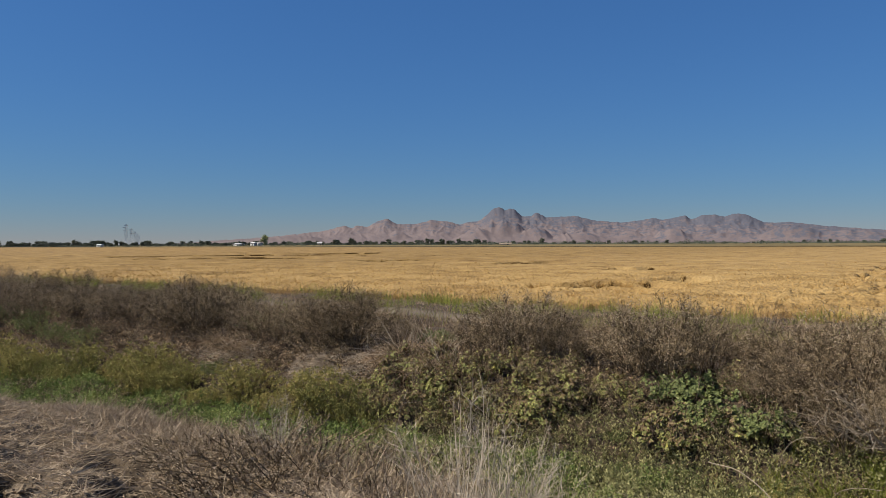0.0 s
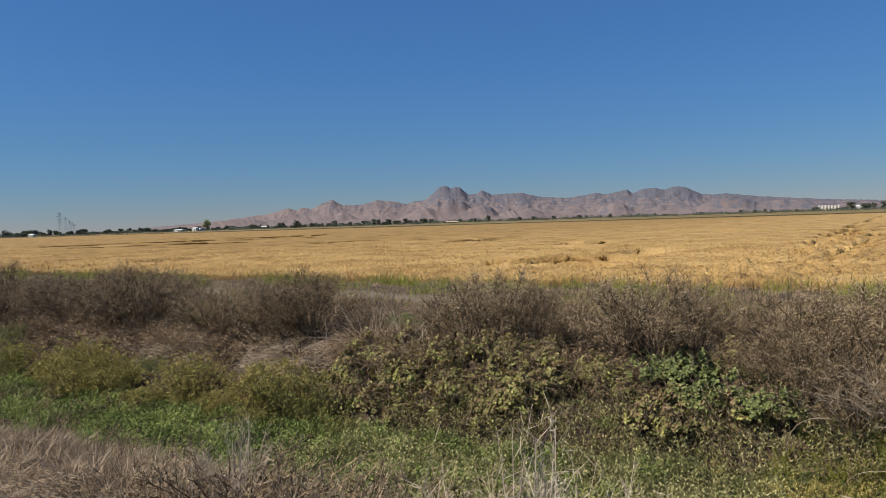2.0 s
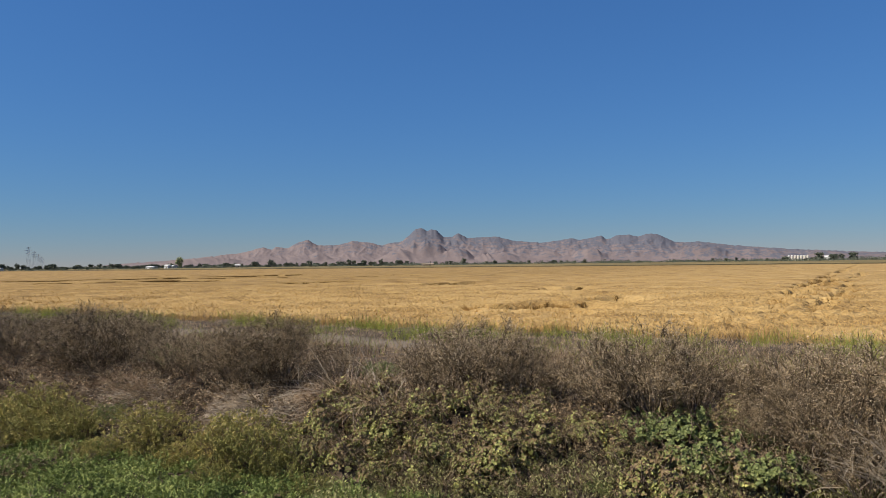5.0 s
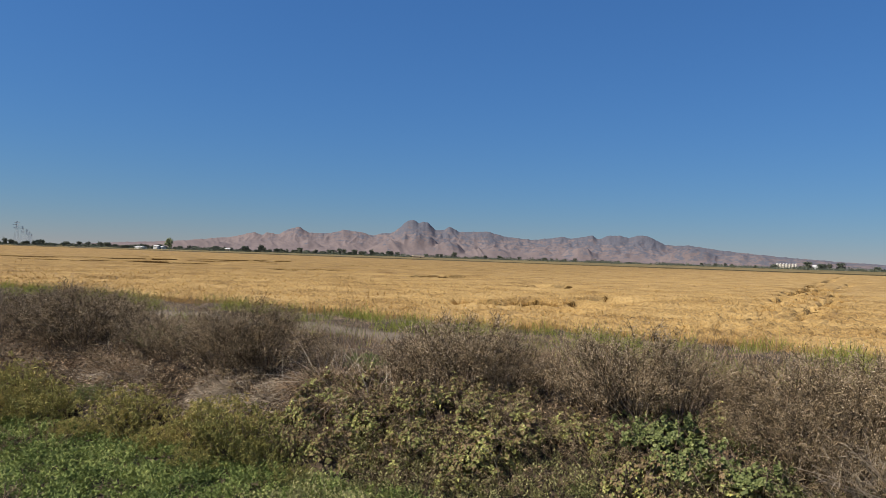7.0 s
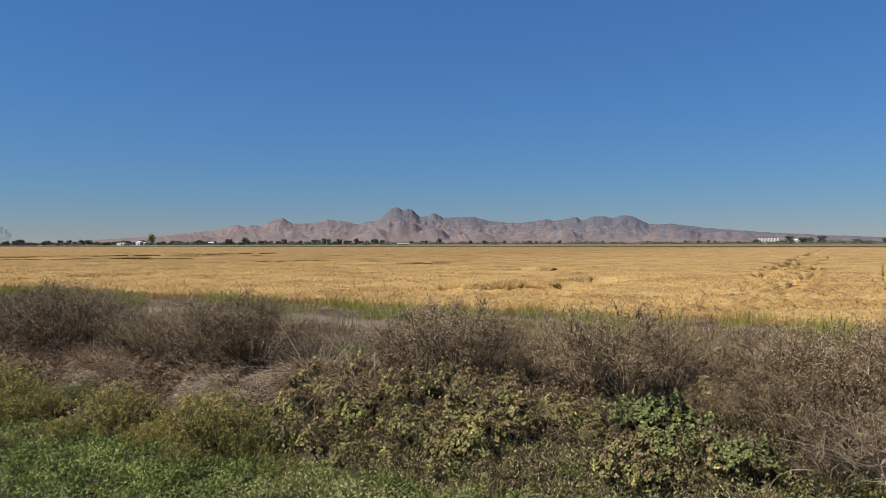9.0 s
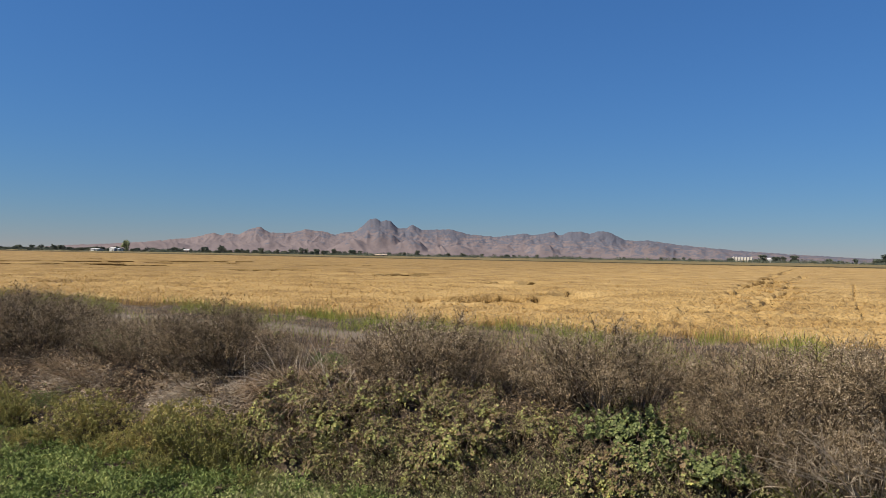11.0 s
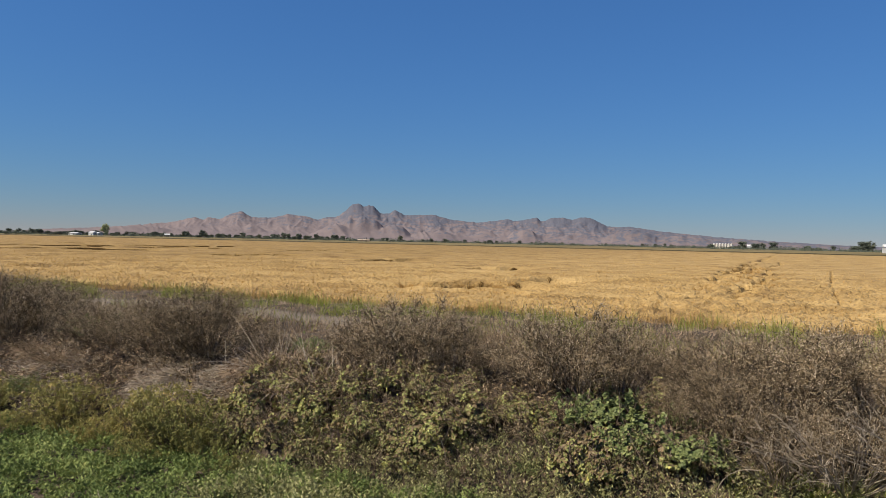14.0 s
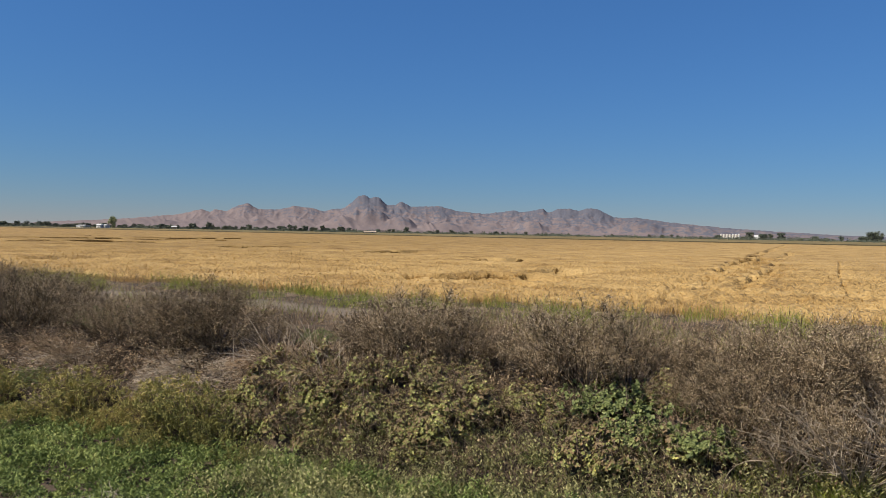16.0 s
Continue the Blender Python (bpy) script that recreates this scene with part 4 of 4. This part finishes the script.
blades(g, on_ground(x, y, 0.0), lean(n, 0.9, 0.45), rng.uniform(0.08, 0.34, n), rng.uniform(0.005, 0.011, n), rng.uniform(0, 0.4, n))
n = 19000
x, y = rng.uniform(-34, 2.0, n), rng.uniform(12.0, 14.0, n)
clear = rng.random(n) < 0.15 + 0.8 * np.hypot(x + 13.1, y - 13.0)
x, y = x[clear], y[clear]
n = len(x)
slips(g, on_ground(x, y, 0.02) + rng.uniform(0, 0.16, (n, 1)) * (0, -0.4, 1), rng.normal(size=(n, 3)), rng.uniform(0.04, 0.1, n), rng.uniform(0.02, 0.045, n))
n = 22000
x, y = rng.uniform(-36, -10.5, n), rng.normal(13.0, 0.45, n)
clear = rng.random(n) < 0.15 + 0.8 * np.hypot(x + 13.1, y - 13.0)
x, y = x[clear], y[clear]
n = len(x)
blades(g, on_ground(x, y, 0.0), lean(n, 0.8, 0.6), rng.uniform(0.12, 0.45, n) * np.clip(0.7 + 1.2 * rough(x, y, 0.7), 0.2, 1.5), rng.uniform(0.006, 0.013, n), rng.uniform(0, 0.6, n))
n = 8000
x, y = rng.normal(-12.9, 0.7, n), rng.normal(13.05, 0.25, n)
pale = Geo()
blades(pale, on_ground(x, y, 0.0), lean(n, 0.9, 0.35), rng.uniform(0.1, 0.34, n) * np.clip(0.8 + rough(x, y, 0.5), 0.2, 1.6), rng.uniform(0.007, 0.013, n), rng.uniform(0, 0.5, n))
n = 2600
x, y = rng.normal(-16.8, 0.9, n), rng.normal(12.9, 0.3, n)
blades(pale, on_ground(x, y, 0.0), lean(n, 0.9, 0.35), rng.uniform(0.1, 0.4, n) * np.clip(0.7 + rough(x, y, 0.5), 0.2, 1.6), rng.uniform(0.007, 0.013, n), rng.uniform(0, 0.5, n))
stuff("matted_straw", pale, M_STALK, "pale straw matted over the slumped bank", "straw")
stuff("dead_litter", g, M_LITTER, "tangled dead stems matted over the far bank", "litter")

# green grass between the lane and the crop
g, dry, golden = Geo(), Geo(), Geo()
n = 34000
x, y = rng.uniform(-58, 4, n), rng.uniform(22.9, 27.3, n)
patch = rough(x, y * 1.6, 2.2) + 0.4 * rough(x + 20, y, 0.7)
lush = patch + rng.normal(0, 0.12, n) > 0.26
size = rng.uniform(0.25, 0.7, n) * np.clip(0.75 + 1.0 * patch, 0.35, 1.45)
for geo, pick, w in ((g, lush, 0.016), (golden, ~lush, 0.015)):
    m = int(pick.sum())
    blades(geo, on_ground(x[pick], y[pick], -0.02), lean(m, 0.35), size[pick] * (1.0 if geo is g else 0.65), rng.uniform(0.6, 1.1, m) * w, rng.uniform(0, 0.5, m))
n = 15000
x, y = rng.uniform(-34, 4, n), rng.uniform(18.6, 23.2, n)
open_lane = np.clip(np.minimum(x + 27.0, -11.0 - x) / 0.8, 0, 1)       # the stretch of lane that is worn bare
grown = rng.random(n) > 0.8 * open_lane
x, y = x[grown], y[grown]
lush = rough(x, y * 1.4, 1.7) + rng.normal(0, 0.15, len(x)) > 0.0
for geo, pick in ((g, lush), (dry, ~lush)):
    m = int(pick.sum())
    blades(geo, on_ground(x[pick], y[pick], -0.02), lean(m, 0.35), rng.uniform(0.25, 0.7, m), rng.uniform(0.009, 0.016, m), rng.uniform(0, 0.5, m))
stuff("grass_verge", g, M_GRASS, "patchy green grass verge between lane and crop", "grass")

# dry weeds on top of the bank and along the crop, trampled where a path crosses to the lane
def trampled(x, y):
    k = (x + 1.65) / (y - 1.6) + 0.06 * rough(x, y, 1.5)
    return np.where(((k > -0.84) & (k < -0.6)) | ((k > -1.2) & (k < -1.1)), 0.5, 1.0)


n = 26000
x, y = rng.uniform(-40, 3, n), rng.uniform(14.6, 20.8, n)
blades(dry, on_ground(x, y, -0.02), lean(n, 0.4), rng.uniform(0.15, 0.55, n) * np.clip(0.8 + 0.9 * rough(x, y, 1.8), 0.25, 1.5) * trampled(x, y), rng.uniform(0.008, 0.014, n), rng.uniform(0, 0.3, n))
n = 5000
x, y = rng.uniform(-56, 4, n), rng.uniform(25.6, 28.4, n)
blades(dry, on_ground(x, y, -0.02), lean(n, 0.3), rng.uniform(0.35, 0.85, n), rng.uniform(0.010, 0.016, n), rng.uniform(0, 0.3, n))
n = 9000
x, y = rng.uniform(-36, 3, n), rng.uniform(18.2, 20.6, n)
blades(dry, on_ground(x, y, -0.02), lean(n, 0.35), rng.uniform(0.2, 0.75, n) * np.clip(0.7 + 1.2 * rough(x, y, 1.5), 0.15, 1.4) * trampled(x, y), rng.uniform(0.008, 0.014, n), rng.uniform(0, 0.3, n))
stuff("dry_verge_grass", golden, M_RUST, "short dry golden grass along the crop edge", "grass")
stuff("dry_weeds", dry, M_LITTER, "thin dry brown weeds along lane and crop", "weeds")


def clod(seed, r):
    """A rough lump of dug earth with straw in it."""
    bm = bmesh.new()
    bmesh.ops.create_icosphere(bm, subdivisions=4, radius=r)
    for v in bm.verts:
        d = v.co.normalized()
        k = noise.noise(d * 1.6 + Vector((seed, 0, 0))) * 0.5 + noise.noise(d * 5 + Vector((0, seed, 0))) * 0.28 + noise.noise(d * 13 + Vector((0, seed, 3))) * 0.3
        v.co *= 1 + k
        v.co.z *= 0.5
    me = bpy.data.meshes.new("earth_clod")
    bm.to_mesh(me)
    bm.free()
    me.materials.append(M_EARTH)
    return tagged(new("earth_clod", me), "rough dry brown clod of dug earth", "clod", "clods on the near bank")


M_EARTH = material("dry_earth", [(0.0, (0.09, 0.068, 0.045)), (0.5, (0.2, 0.155, 0.105)), (1.0, (0.36, 0.285, 0.2))], 6.0, 60, bump=1.0, rough=0.95)
for i, (x, y, r) in enumerate(((-5.1, 3.15, 0.2), (-4.75, 2.85, 0.2), (-4.45, 2.65, 0.2), (-5.9, 3.0, 0.13), (-6.6, 2.95, 0.16), (-5.3, 2.45, 0.2), (-7.2, 3.4, 0.14), (-5.6, 3.4, 0.14), (-4.1, 2.9, 0.13), (-6.2, 2.6, 0.18), (-4.9, 3.5, 0.12))):
    put(clod(i * 3.7, r * 0.62), x, y, 40.0 * i, 1.0, 0.02)

# ---- far off: levee and hedges ----
g = Geo()
xs = np.arange(-1500, 420, 6.0)
prof = ((0, -1.75), (1.5, -0.2), (4.5, -0.12), (7, -1.6))
v = np.array([[(x, CROP_FAR + 1 + py, pz + 0.07 * math.sin(x * 0.7) * (pz > -1.5)) for py, pz in prof] for x in xs])
i = (np.arange(len(xs) - 1)[:, None] * 4 + np.arange(3)[None]).ravel()
g.add(v, np.stack([i, i + 4, i + 5, i + 1], 1))
# the levee's shade is put into this dark colour
M_LEVEE = material("shade_dark_weedy_levee", [(0.1, (0.028, 0.022, 0.01)), (0.9, (0.075, 0.058, 0.026))], 0.2, 2.0)
tagged(part("levee", g, M_LEVEE), "weedy earth levee beyond the crop, coloured dark for its shaded side", "levee", kind="structure")
rng = np.random.default_rng(95)
g = Geo()
clumps, per = 1700, 48
b, d = rng.uniform(-67, 8, clumps), rng.uniform(1050, 1600, clumps)
x, y = np.sin(np.radians(b)) * d, np.cos(np.radians(b)) * d
tall = rng.uniform(1.8, 5.6, clumps) * (0.55 + 0.8 * np.clip(rough(x, y, 60), 0, 1))
k = np.repeat(np.arange(clumps), per)
n = clumps * per
p = unit(rng.normal(size=(n, 3))) * rng.random((n, 1)) ** 0.4
p = np.stack([x[k] + p[:, 0] * tall[k] * 2.3, y[k] + p[:, 1] * tall[k] * 1.9, ground_z(x, y)[k] + tall[k] * (0.42 + 0.5 * p[:, 2])], 1)
slips(g, p, rng.normal(size=(n, 3)) + (0, 0, 0.3), tall[k] * 0.32, tall[k] * 0.28)
tagged(part("hedgerow", g, M_TREE), "dark green hedges and scrub far across the plain", "hedge", kind="stuff")

# ---- far off: mountains ----
# the crest line: bearing and height, both in degrees
CREST = [(-57, 0.05), (-52.6, 0.38), (-48.9, 0.63), (-44.9, 1.08), (-43.3, 1.51), (-42.7, 1.3), (-42.35, 1.54), (-41.5, 1.38), (-40.9, 1.78), (-40, 2.04), (-39.3, 1.64), (-37.7, 1.61),
         (-36.6, 1.93), (-35.2, 1.8), (-34.3, 1.54), (-33.7, 1.76), (-32.8, 1.84), (-32.2, 2.35), (-31.8, 2.76), (-31.3, 2.93), (-31.0, 2.8), (-30.85, 2.64), (-30.5, 2.78), (-30.1, 2.72), (-29.5, 2.17), (-28.9, 2.17), (-28.4, 2.49),
         (-27.7, 2.08), (-25.4, 2.17), (-24.2, 1.83), (-22, 1.63), (-20.6, 1.78), (-19.7, 1.95), (-19, 1.8), (-17.4, 2.1), (-17, 1.76), (-16.3, 2.11), (-15.4, 2.16), (-14.7, 1.94),
         (-14, 2.21), (-13.35, 2.15), (-12.1, 1.53), (-11.2, 1.45), (-10.5, 1.55), (-8.3, 1.22), (-4.4, 0.86), (-0.9, 0.64), (3.1, 0.44), (10, 0.25)]
# rounded hills in front of it: bearing, height, width
FOOTHILLS = [(-10.5, 1.5, 4), (-7, 1.1, 5), (-3, 0.8, 6), (2, 0.55, 8), (-47, 0.85, 6), (-39.2, 1.25, 2.2), (-36, 1.2, 3), (-32.9, 1.5, 2.6), (-31.0, 2.2, 2.9), (-28.6, 1.5, 2.4), (-25.2, 1.1, 3), (-21.5, 1.15, 2.4), (-18.2, 1.35, 2.2), (-15, 1.0, 2), (-12.6, 1.2, 2.6)]


def crest(b, w):
    hb, he = zip(*CREST)
    return sum(np.interp(b + k * w, hb, he) for k in (-1, -0.5, 0, 0.5, 1)) / 5


def mountain_z(b, r):
    x, y = b * 75, r
    s = np.where(r < 4430, (r - 3650) / 780, 1 - (r - 4430) / 330)
    s = np.clip(s, 0, 1)
    near_top = np.clip((s - 0.72) / 0.28, 0, 1)
    broad, sharp = crest(b, 1.6), crest(b, 0.6) * (1 - near_top) + near_top * (crest(b, 0.08) + 0.025 * rough(x, 0 * x, 26) + 0.014 * rough(x + 40, 0 * x, 9))
    # spurs and gullies run down from the crest, smooth skirts lie below them
    wind = x + 26 * rough(x, y, 210)
    spur = 1 - np.abs(rough(wind, y * 0.22, 62)) * 2.4
    rill = 1 - np.abs(rough(wind + 300, y * 0.35, 24)) * 2.4
    steep = np.clip((s - 0.28) / 0.3, 0, 1) * np.clip((1 - s) / 0.16, 0, 1)
    e = broad * (0.34 * s + 0.1 * s * s) + (sharp - 0.44 * broad) * np.clip((s - 0.25) / 0.75, 0, 1) ** 1.35
    e = e + steep * np.clip(broad / 2, 0.25, 1) * (0.05 * (spur - 0.5) + 0.014 * (rill - 0.5))
    for hb, he, hw in FOOTHILLS:
        d = ((b - hb - 0.4 * rough(y, x, 160)) / hw) ** 2 + ((r - 4100 - 90 * math.sin(hb * 7.3)) / 190) ** 2
        e = np.maximum(e, he * 0.92 / (1 + 1.6 * d + 2.2 * d * d) * (0.9 + 0.06 * spur))
    e = np.where(r >= 4430, np.minimum(e, sharp * s), np.minimum(e, sharp))
    e = e + (0.02 * rough(x, y * 0.6, 34) + 0.008 * rough(x, y, 13)) * np.clip(e - 0.4, 0, 1) * (1 - 0.7 * near_top)
    return np.tan(np.radians(e)) * r - 2.0


bs, rs = np.linspace(-57, 13, 1300), np.linspace(3620, 4700, 92)
B, Rr = np.meshgrid(np.radians(bs), rs)
Z = mountain_z(np.degrees(B), Rr)
g = Geo()
i = (np.arange(len(rs) - 1)[:, None] * len(bs) + np.arange(len(bs) - 1)[None]).ravel()
g.add(np.stack([np.sin(B) * Rr, np.cos(B) * Rr, Z], -1), np.stack([i, i + 1, i + len(bs) + 1, i + len(bs)], 1))
# slope colours carry the distance haze as a mauve tint
M_HILL = material("hazy_dry_hillside", [(0.1, (0.129, 0.104, 0.105)), (0.9, (0.179, 0.142, 0.136))], 0.006, 0.05, bump=0.25, rough=1.0)
hn, hl = M_HILL.node_tree.nodes, M_HILL.node_tree.links
hp, hz, scrub, lift, edge, dark = (hn.new("ShaderNode" + k) for k in ("NewGeometry", "SeparateXYZ", "TexNoise", "Math", "MapRange", "Mix"))
hl.new(hp.outputs["Position"], hz.inputs["Vector"])
hl.new(hp.outputs["Position"], scrub.inputs["Vector"])
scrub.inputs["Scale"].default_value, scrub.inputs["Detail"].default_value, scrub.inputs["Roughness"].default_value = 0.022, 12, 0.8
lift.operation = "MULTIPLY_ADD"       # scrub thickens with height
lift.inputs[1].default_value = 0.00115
hl.new(hz.outputs["Z"], lift.inputs[0])
east = hn.new("ShaderNodeMath")        # and towards the range's right-hand half
east.operation = "MULTIPLY_ADD"
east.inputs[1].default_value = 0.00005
hl.new(hz.outputs["X"], east.inputs[0])
hl.new(scrub.outputs["Fac"], east.inputs[2])
hl.new(east.outputs["Value"], lift.inputs[2])
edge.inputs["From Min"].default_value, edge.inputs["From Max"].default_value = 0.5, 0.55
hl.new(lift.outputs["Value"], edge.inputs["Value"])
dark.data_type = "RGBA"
# scrub colour is shifted to blue-grey for the same painted haze
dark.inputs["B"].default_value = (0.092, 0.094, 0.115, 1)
hl.new(edge.outputs["Result"], dark.inputs["Factor"])
hb_ = hn["Principled BSDF"].inputs["Base Color"]
hl.new(hb_.links[0].from_socket, dark.inputs["A"])
hl.new(dark.outputs["Result"], hb_)
tagged(part("mountain_range", g, M_HILL, smooth=True), "dry pinkish mountain range with dark scrub on its peaks, haze tinted in", "mountains", kind="structure")


# ---- far off: trees and buildings ----
def far(bearing, distance):
    return math.sin(radians(bearing)) * distance - 1.0, math.cos(radians(bearing)) * distance + 1.0


def tree(seed, height, width, mat, clumps=44, per=44):
    global rng
    rng = np.random.default_rng(seed)
    top = new("tree")
    tk, cr = Geo(), Geo()
    a = np.array([(0.0, 0, -0.3)])
    rods(tk, a, np.array([(0.1, 0, height * 0.45)]), 0.035 * height, 0.02 * height)
    c = unit(rng.normal(size=(clumps, 3))) * rng.random((clumps, 1)) ** 0.35 * (width * 0.42, width * 0.42, height * 0.40)
    c[:, 2] += height * 0.48
    rods(tk, np.repeat(np.array([(0.1, 0, height * 0.4)]), clumps, 0), c, 0.012 * height, 0.004 * height)
    n = clumps * per
    k = np.repeat(np.arange(clumps), per)
    p = c[k] + rng.normal(size=(n, 3)) * (0.06 * width, 0.06 * width, 0.05 * height)
    p[:, 2] = np.maximum(p[:, 2], height * 0.08)
    slips(cr, p, rng.normal(size=(n, 3)), rng.uniform(0.06, 0.1, n) * width, rng.uniform(0.045, 0.075, n) * width)
    part("trunk", tk, M_BARK, top)
    part("crown", cr, mat, top)
    return top


TREE_LABEL = "dark green field tree far across the plain"
tk = [tagged(tree(100 + k, h, w, M_TREE), TREE_LABEL, "tree", "trees on the plain") for k, (h, w) in enumerate(((10, 11), (9, 14), (11, 9), (7, 12)))]
used = set()


def plant(k, bearing, distance, size):
    x, y = far(bearing, distance)
    if k not in used:
        used.add(k)
        return put(tk[k], x, y, rb.uniform(0, 360), size, 0.1)
    return more_of(tk[k], x, y, rb.uniform(0, 360), size, 0.1)


poplar = tagged(tree(110, 21, 14, M_PALETREE, 44, 50), "tall pale green poplar far across the plain", "tree")
put(poplar, *far(-49.3, 1250), 0, 1.0, 0.1)
for b, k, s in ((-2.5, 0, 1.55), (-1.6, 1, 1.3), (-1.15, 2, 1.2), (-0.45, 0, 1.5), (-4.65, 3, 1.2), (-2.9, 3, 0.9), (1.7, 1, 1.0), (3.3, 2, 1.0), (4.6, 3, 1.5), (5.1, 0, 1.9), (5.5, 2, 1.9), (0.8, 3, 0.8), (2.4, 3, 0.9),
                (-57.6, 1, 1.1), (-56.0, 1, 0.9), (-55.2, 0, 0.9), (-53.4, 1, 1.0), (-52.9, 3, 0.9), (-47.5, 3, 1.1), (-46.0, 1, 1.0), (-45.6, 3, 0.9), (-43.9, 1, 1.2), (-42.8, 2, 1.35), (-41.6, 3, 1.1), (-39.9, 0, 1.1),
                (-36.5, 2, 1.1), (-35.2, 1, 0.9), (-33.0, 1, 1.15), (-32.4, 0, 0.9), (-28.0, 2, 1.2), (-24.5, 0, 0.8), (-21.0, 3, 1.0)):
    plant(k, b, 1400 if b > -8 else 1300, s)
for i in range(72):
    b = -67 + i * 0.27 if i < 30 else -59.0 + (i - 30) * 0.34
    plant(rb.randrange(4), b + rb.uniform(-0.15, 0.15), rb.uniform(1150, 1400), rb.uniform(0.75, 1.2) if i < 30 else rb.uniform(0.5, 0.9))
for i in range(26):
    plant(rb.randrange(4), -43.6 + i * 0.4 + rb.uniform(-0.15, 0.15), rb.uniform(1150, 1400), rb.uniform(0.6, 1.15))
for i in range(60):
    plant(rb.randrange(4), -52 + i * 0.83 + rb.uniform(-0.3, 0.3), rb.uniform(1300, 1700), rb.uniform(0.4, 0.85))


def barn(bearing, distance, w, d, h, mat=M_WHITE, roof=M_ROOF, yaw=0.0, label="white farm shed with a shallow pitched roof"):
    top = new("farm_shed")
    g = Geo()
    box(g, (0, 0, h / 2 - 0.1), (w, d, h))
    part("walls", g, mat, top)
    g = Geo()
    e, r = 0.6, h * 0.45
    v = [(-w / 2 - e, -d / 2 - e, h), (w / 2 + e, -d / 2 - e, h), (w / 2 + e, d / 2 + e, h), (-w / 2 - e, d / 2 + e, h), (-w / 2 - e, 0, h + r), (w / 2 + e, 0, h + r)]
    g.add(v, [(0, 1, 5, 4)])
    g.add(v, [(2, 3, 4, 5)])
    g.add([v[0], v[4], v[3]], [(0, 1, 2)])
    g.add([v[1], v[2], v[5]], [(0, 1, 2)])
    part("roof", g, roof, top)
    g = Geo()
    box(g, (w * 0.2, -d / 2 - 0.05, h * 0.32), (w * 0.14, 0.2, h * 0.64))
    part("door", g, M_DARK, top)
    x, y = far(bearing, distance)
    top.matrix_basis = pose(x, y, float(ground_z(x, y)), 0, 0, -bearing + yaw)
    return tagged(top, label, "shed")


barn(-51.2, 1150, 16, 10, 2.6, yaw=-55)
barn(-50.1, 1180, 8, 8, 4.0, yaw=-45)
barn(-49.75, 1180, 9, 8, 3.4, yaw=-60)
barn(-60.7, 1000, 7, 6, 3.2, yaw=-50)
barn(-30.8, 1000, 16, 7, 1.8, M_TAN, M_TAN, label="low tan farm shed beyond the crop")
barn(-45.2, 1250, 8, 6, 3.5, M_TAN, M_ROOF, label="small tan farm house by trees")
barn(7.0, 900, 24, 14, 6.3, yaw=10)
barn(-2.0, 1500, 9, 8, 6.0)


def silo(bearing, distance, r, h):
    top = new("grain_silo")
    g = Geo()
    n = 20
    ring = np.array([(math.cos(k * 2 * math.pi / n) * r, math.sin(k * 2 * math.pi / n) * r) for k in range(n)])
    v = [(x, y, z) for z in (0, h) for x, y in ring]
    g.add(v, [(k, (k + 1) % n, n + (k + 1) % n, n + k) for k in range(n)])
    part("wall", g, M_SILO, top)
    g = Geo()
    g.add([(x * 1.04, y * 1.04, h) for x, y in ring] + [(0, 0, h + r * 0.5)], [(k, (k + 1) % n, n) for k in range(n)])
    part("roof", g, M_ROOF, top)
    x, y = far(bearing, distance)
    top.matrix_basis = pose(x, y, float(ground_z(x, y)))
    return tagged(top, "tall pale steel grain silo in a row", "silo", "row of grain silos")


for k in range(7):
    silo(-4.42 + k * 0.2, 1560, 2.2, 9.6)


def pylon(bearing, distance, h):
    """A lattice tower with three pairs of arms."""
    top = new("power_pylon")
    g = Geo()
    w0, w1 = h * 0.11, h * 0.02
    lev = np.linspace(0, 1, 9)
    for s0, s1 in zip(lev[:-1], lev[1:]):
        for sx, sy in ((1, 1), (1, -1), (-1, 1), (-1, -1)):
            a0, a1 = w0 + (w1 - w0) * s0 ** 0.6, w0 + (w1 - w0) * s1 ** 0.6
            rods(g, np.array([(sx * a0, sy * a0, h * s0)]), np.array([(sx * a1, sy * a1, h * s1)]), 0.2, 0.2)
            rods(g, np.array([(sx * a0, sy * a0, h * s0)]), np.array([(-sx * a1, sy * a1, h * s1)]), 0.1, 0.1)
    part("mast", g, M_STEEL, top)
    for z, ln in ((0.72, 0.14), (0.84, 0.17), (0.95, 0.12)):
        g = Geo()
        for s in (-1, 1):
            rods(g, np.array([(0, 0, h * z + 0.8)]), np.array([(s * h * ln, 0, h * z)]), 0.3, 0.2)
            rods(g, np.array([(0, 0, h * z - 0.8)]), np.array([(s * h * ln, 0, h * z)]), 0.3, 0.2)
        part("crossarm", g, M_STEEL, top)
    x, y = far(bearing, distance)
    top.matrix_basis = pose(x, y, float(ground_z(x, y)), 0, 0, -bearing + 25)
    return tagged(top, "grey steel lattice power pylon on the plain", "pylon", "power pylons")


for b, dist in ((-59.0, 1700), (-58.65, 2150), (-58.4, 2600), (-58.25, 3100), (-58.12, 3700)):
    pylon(b, dist, 46)
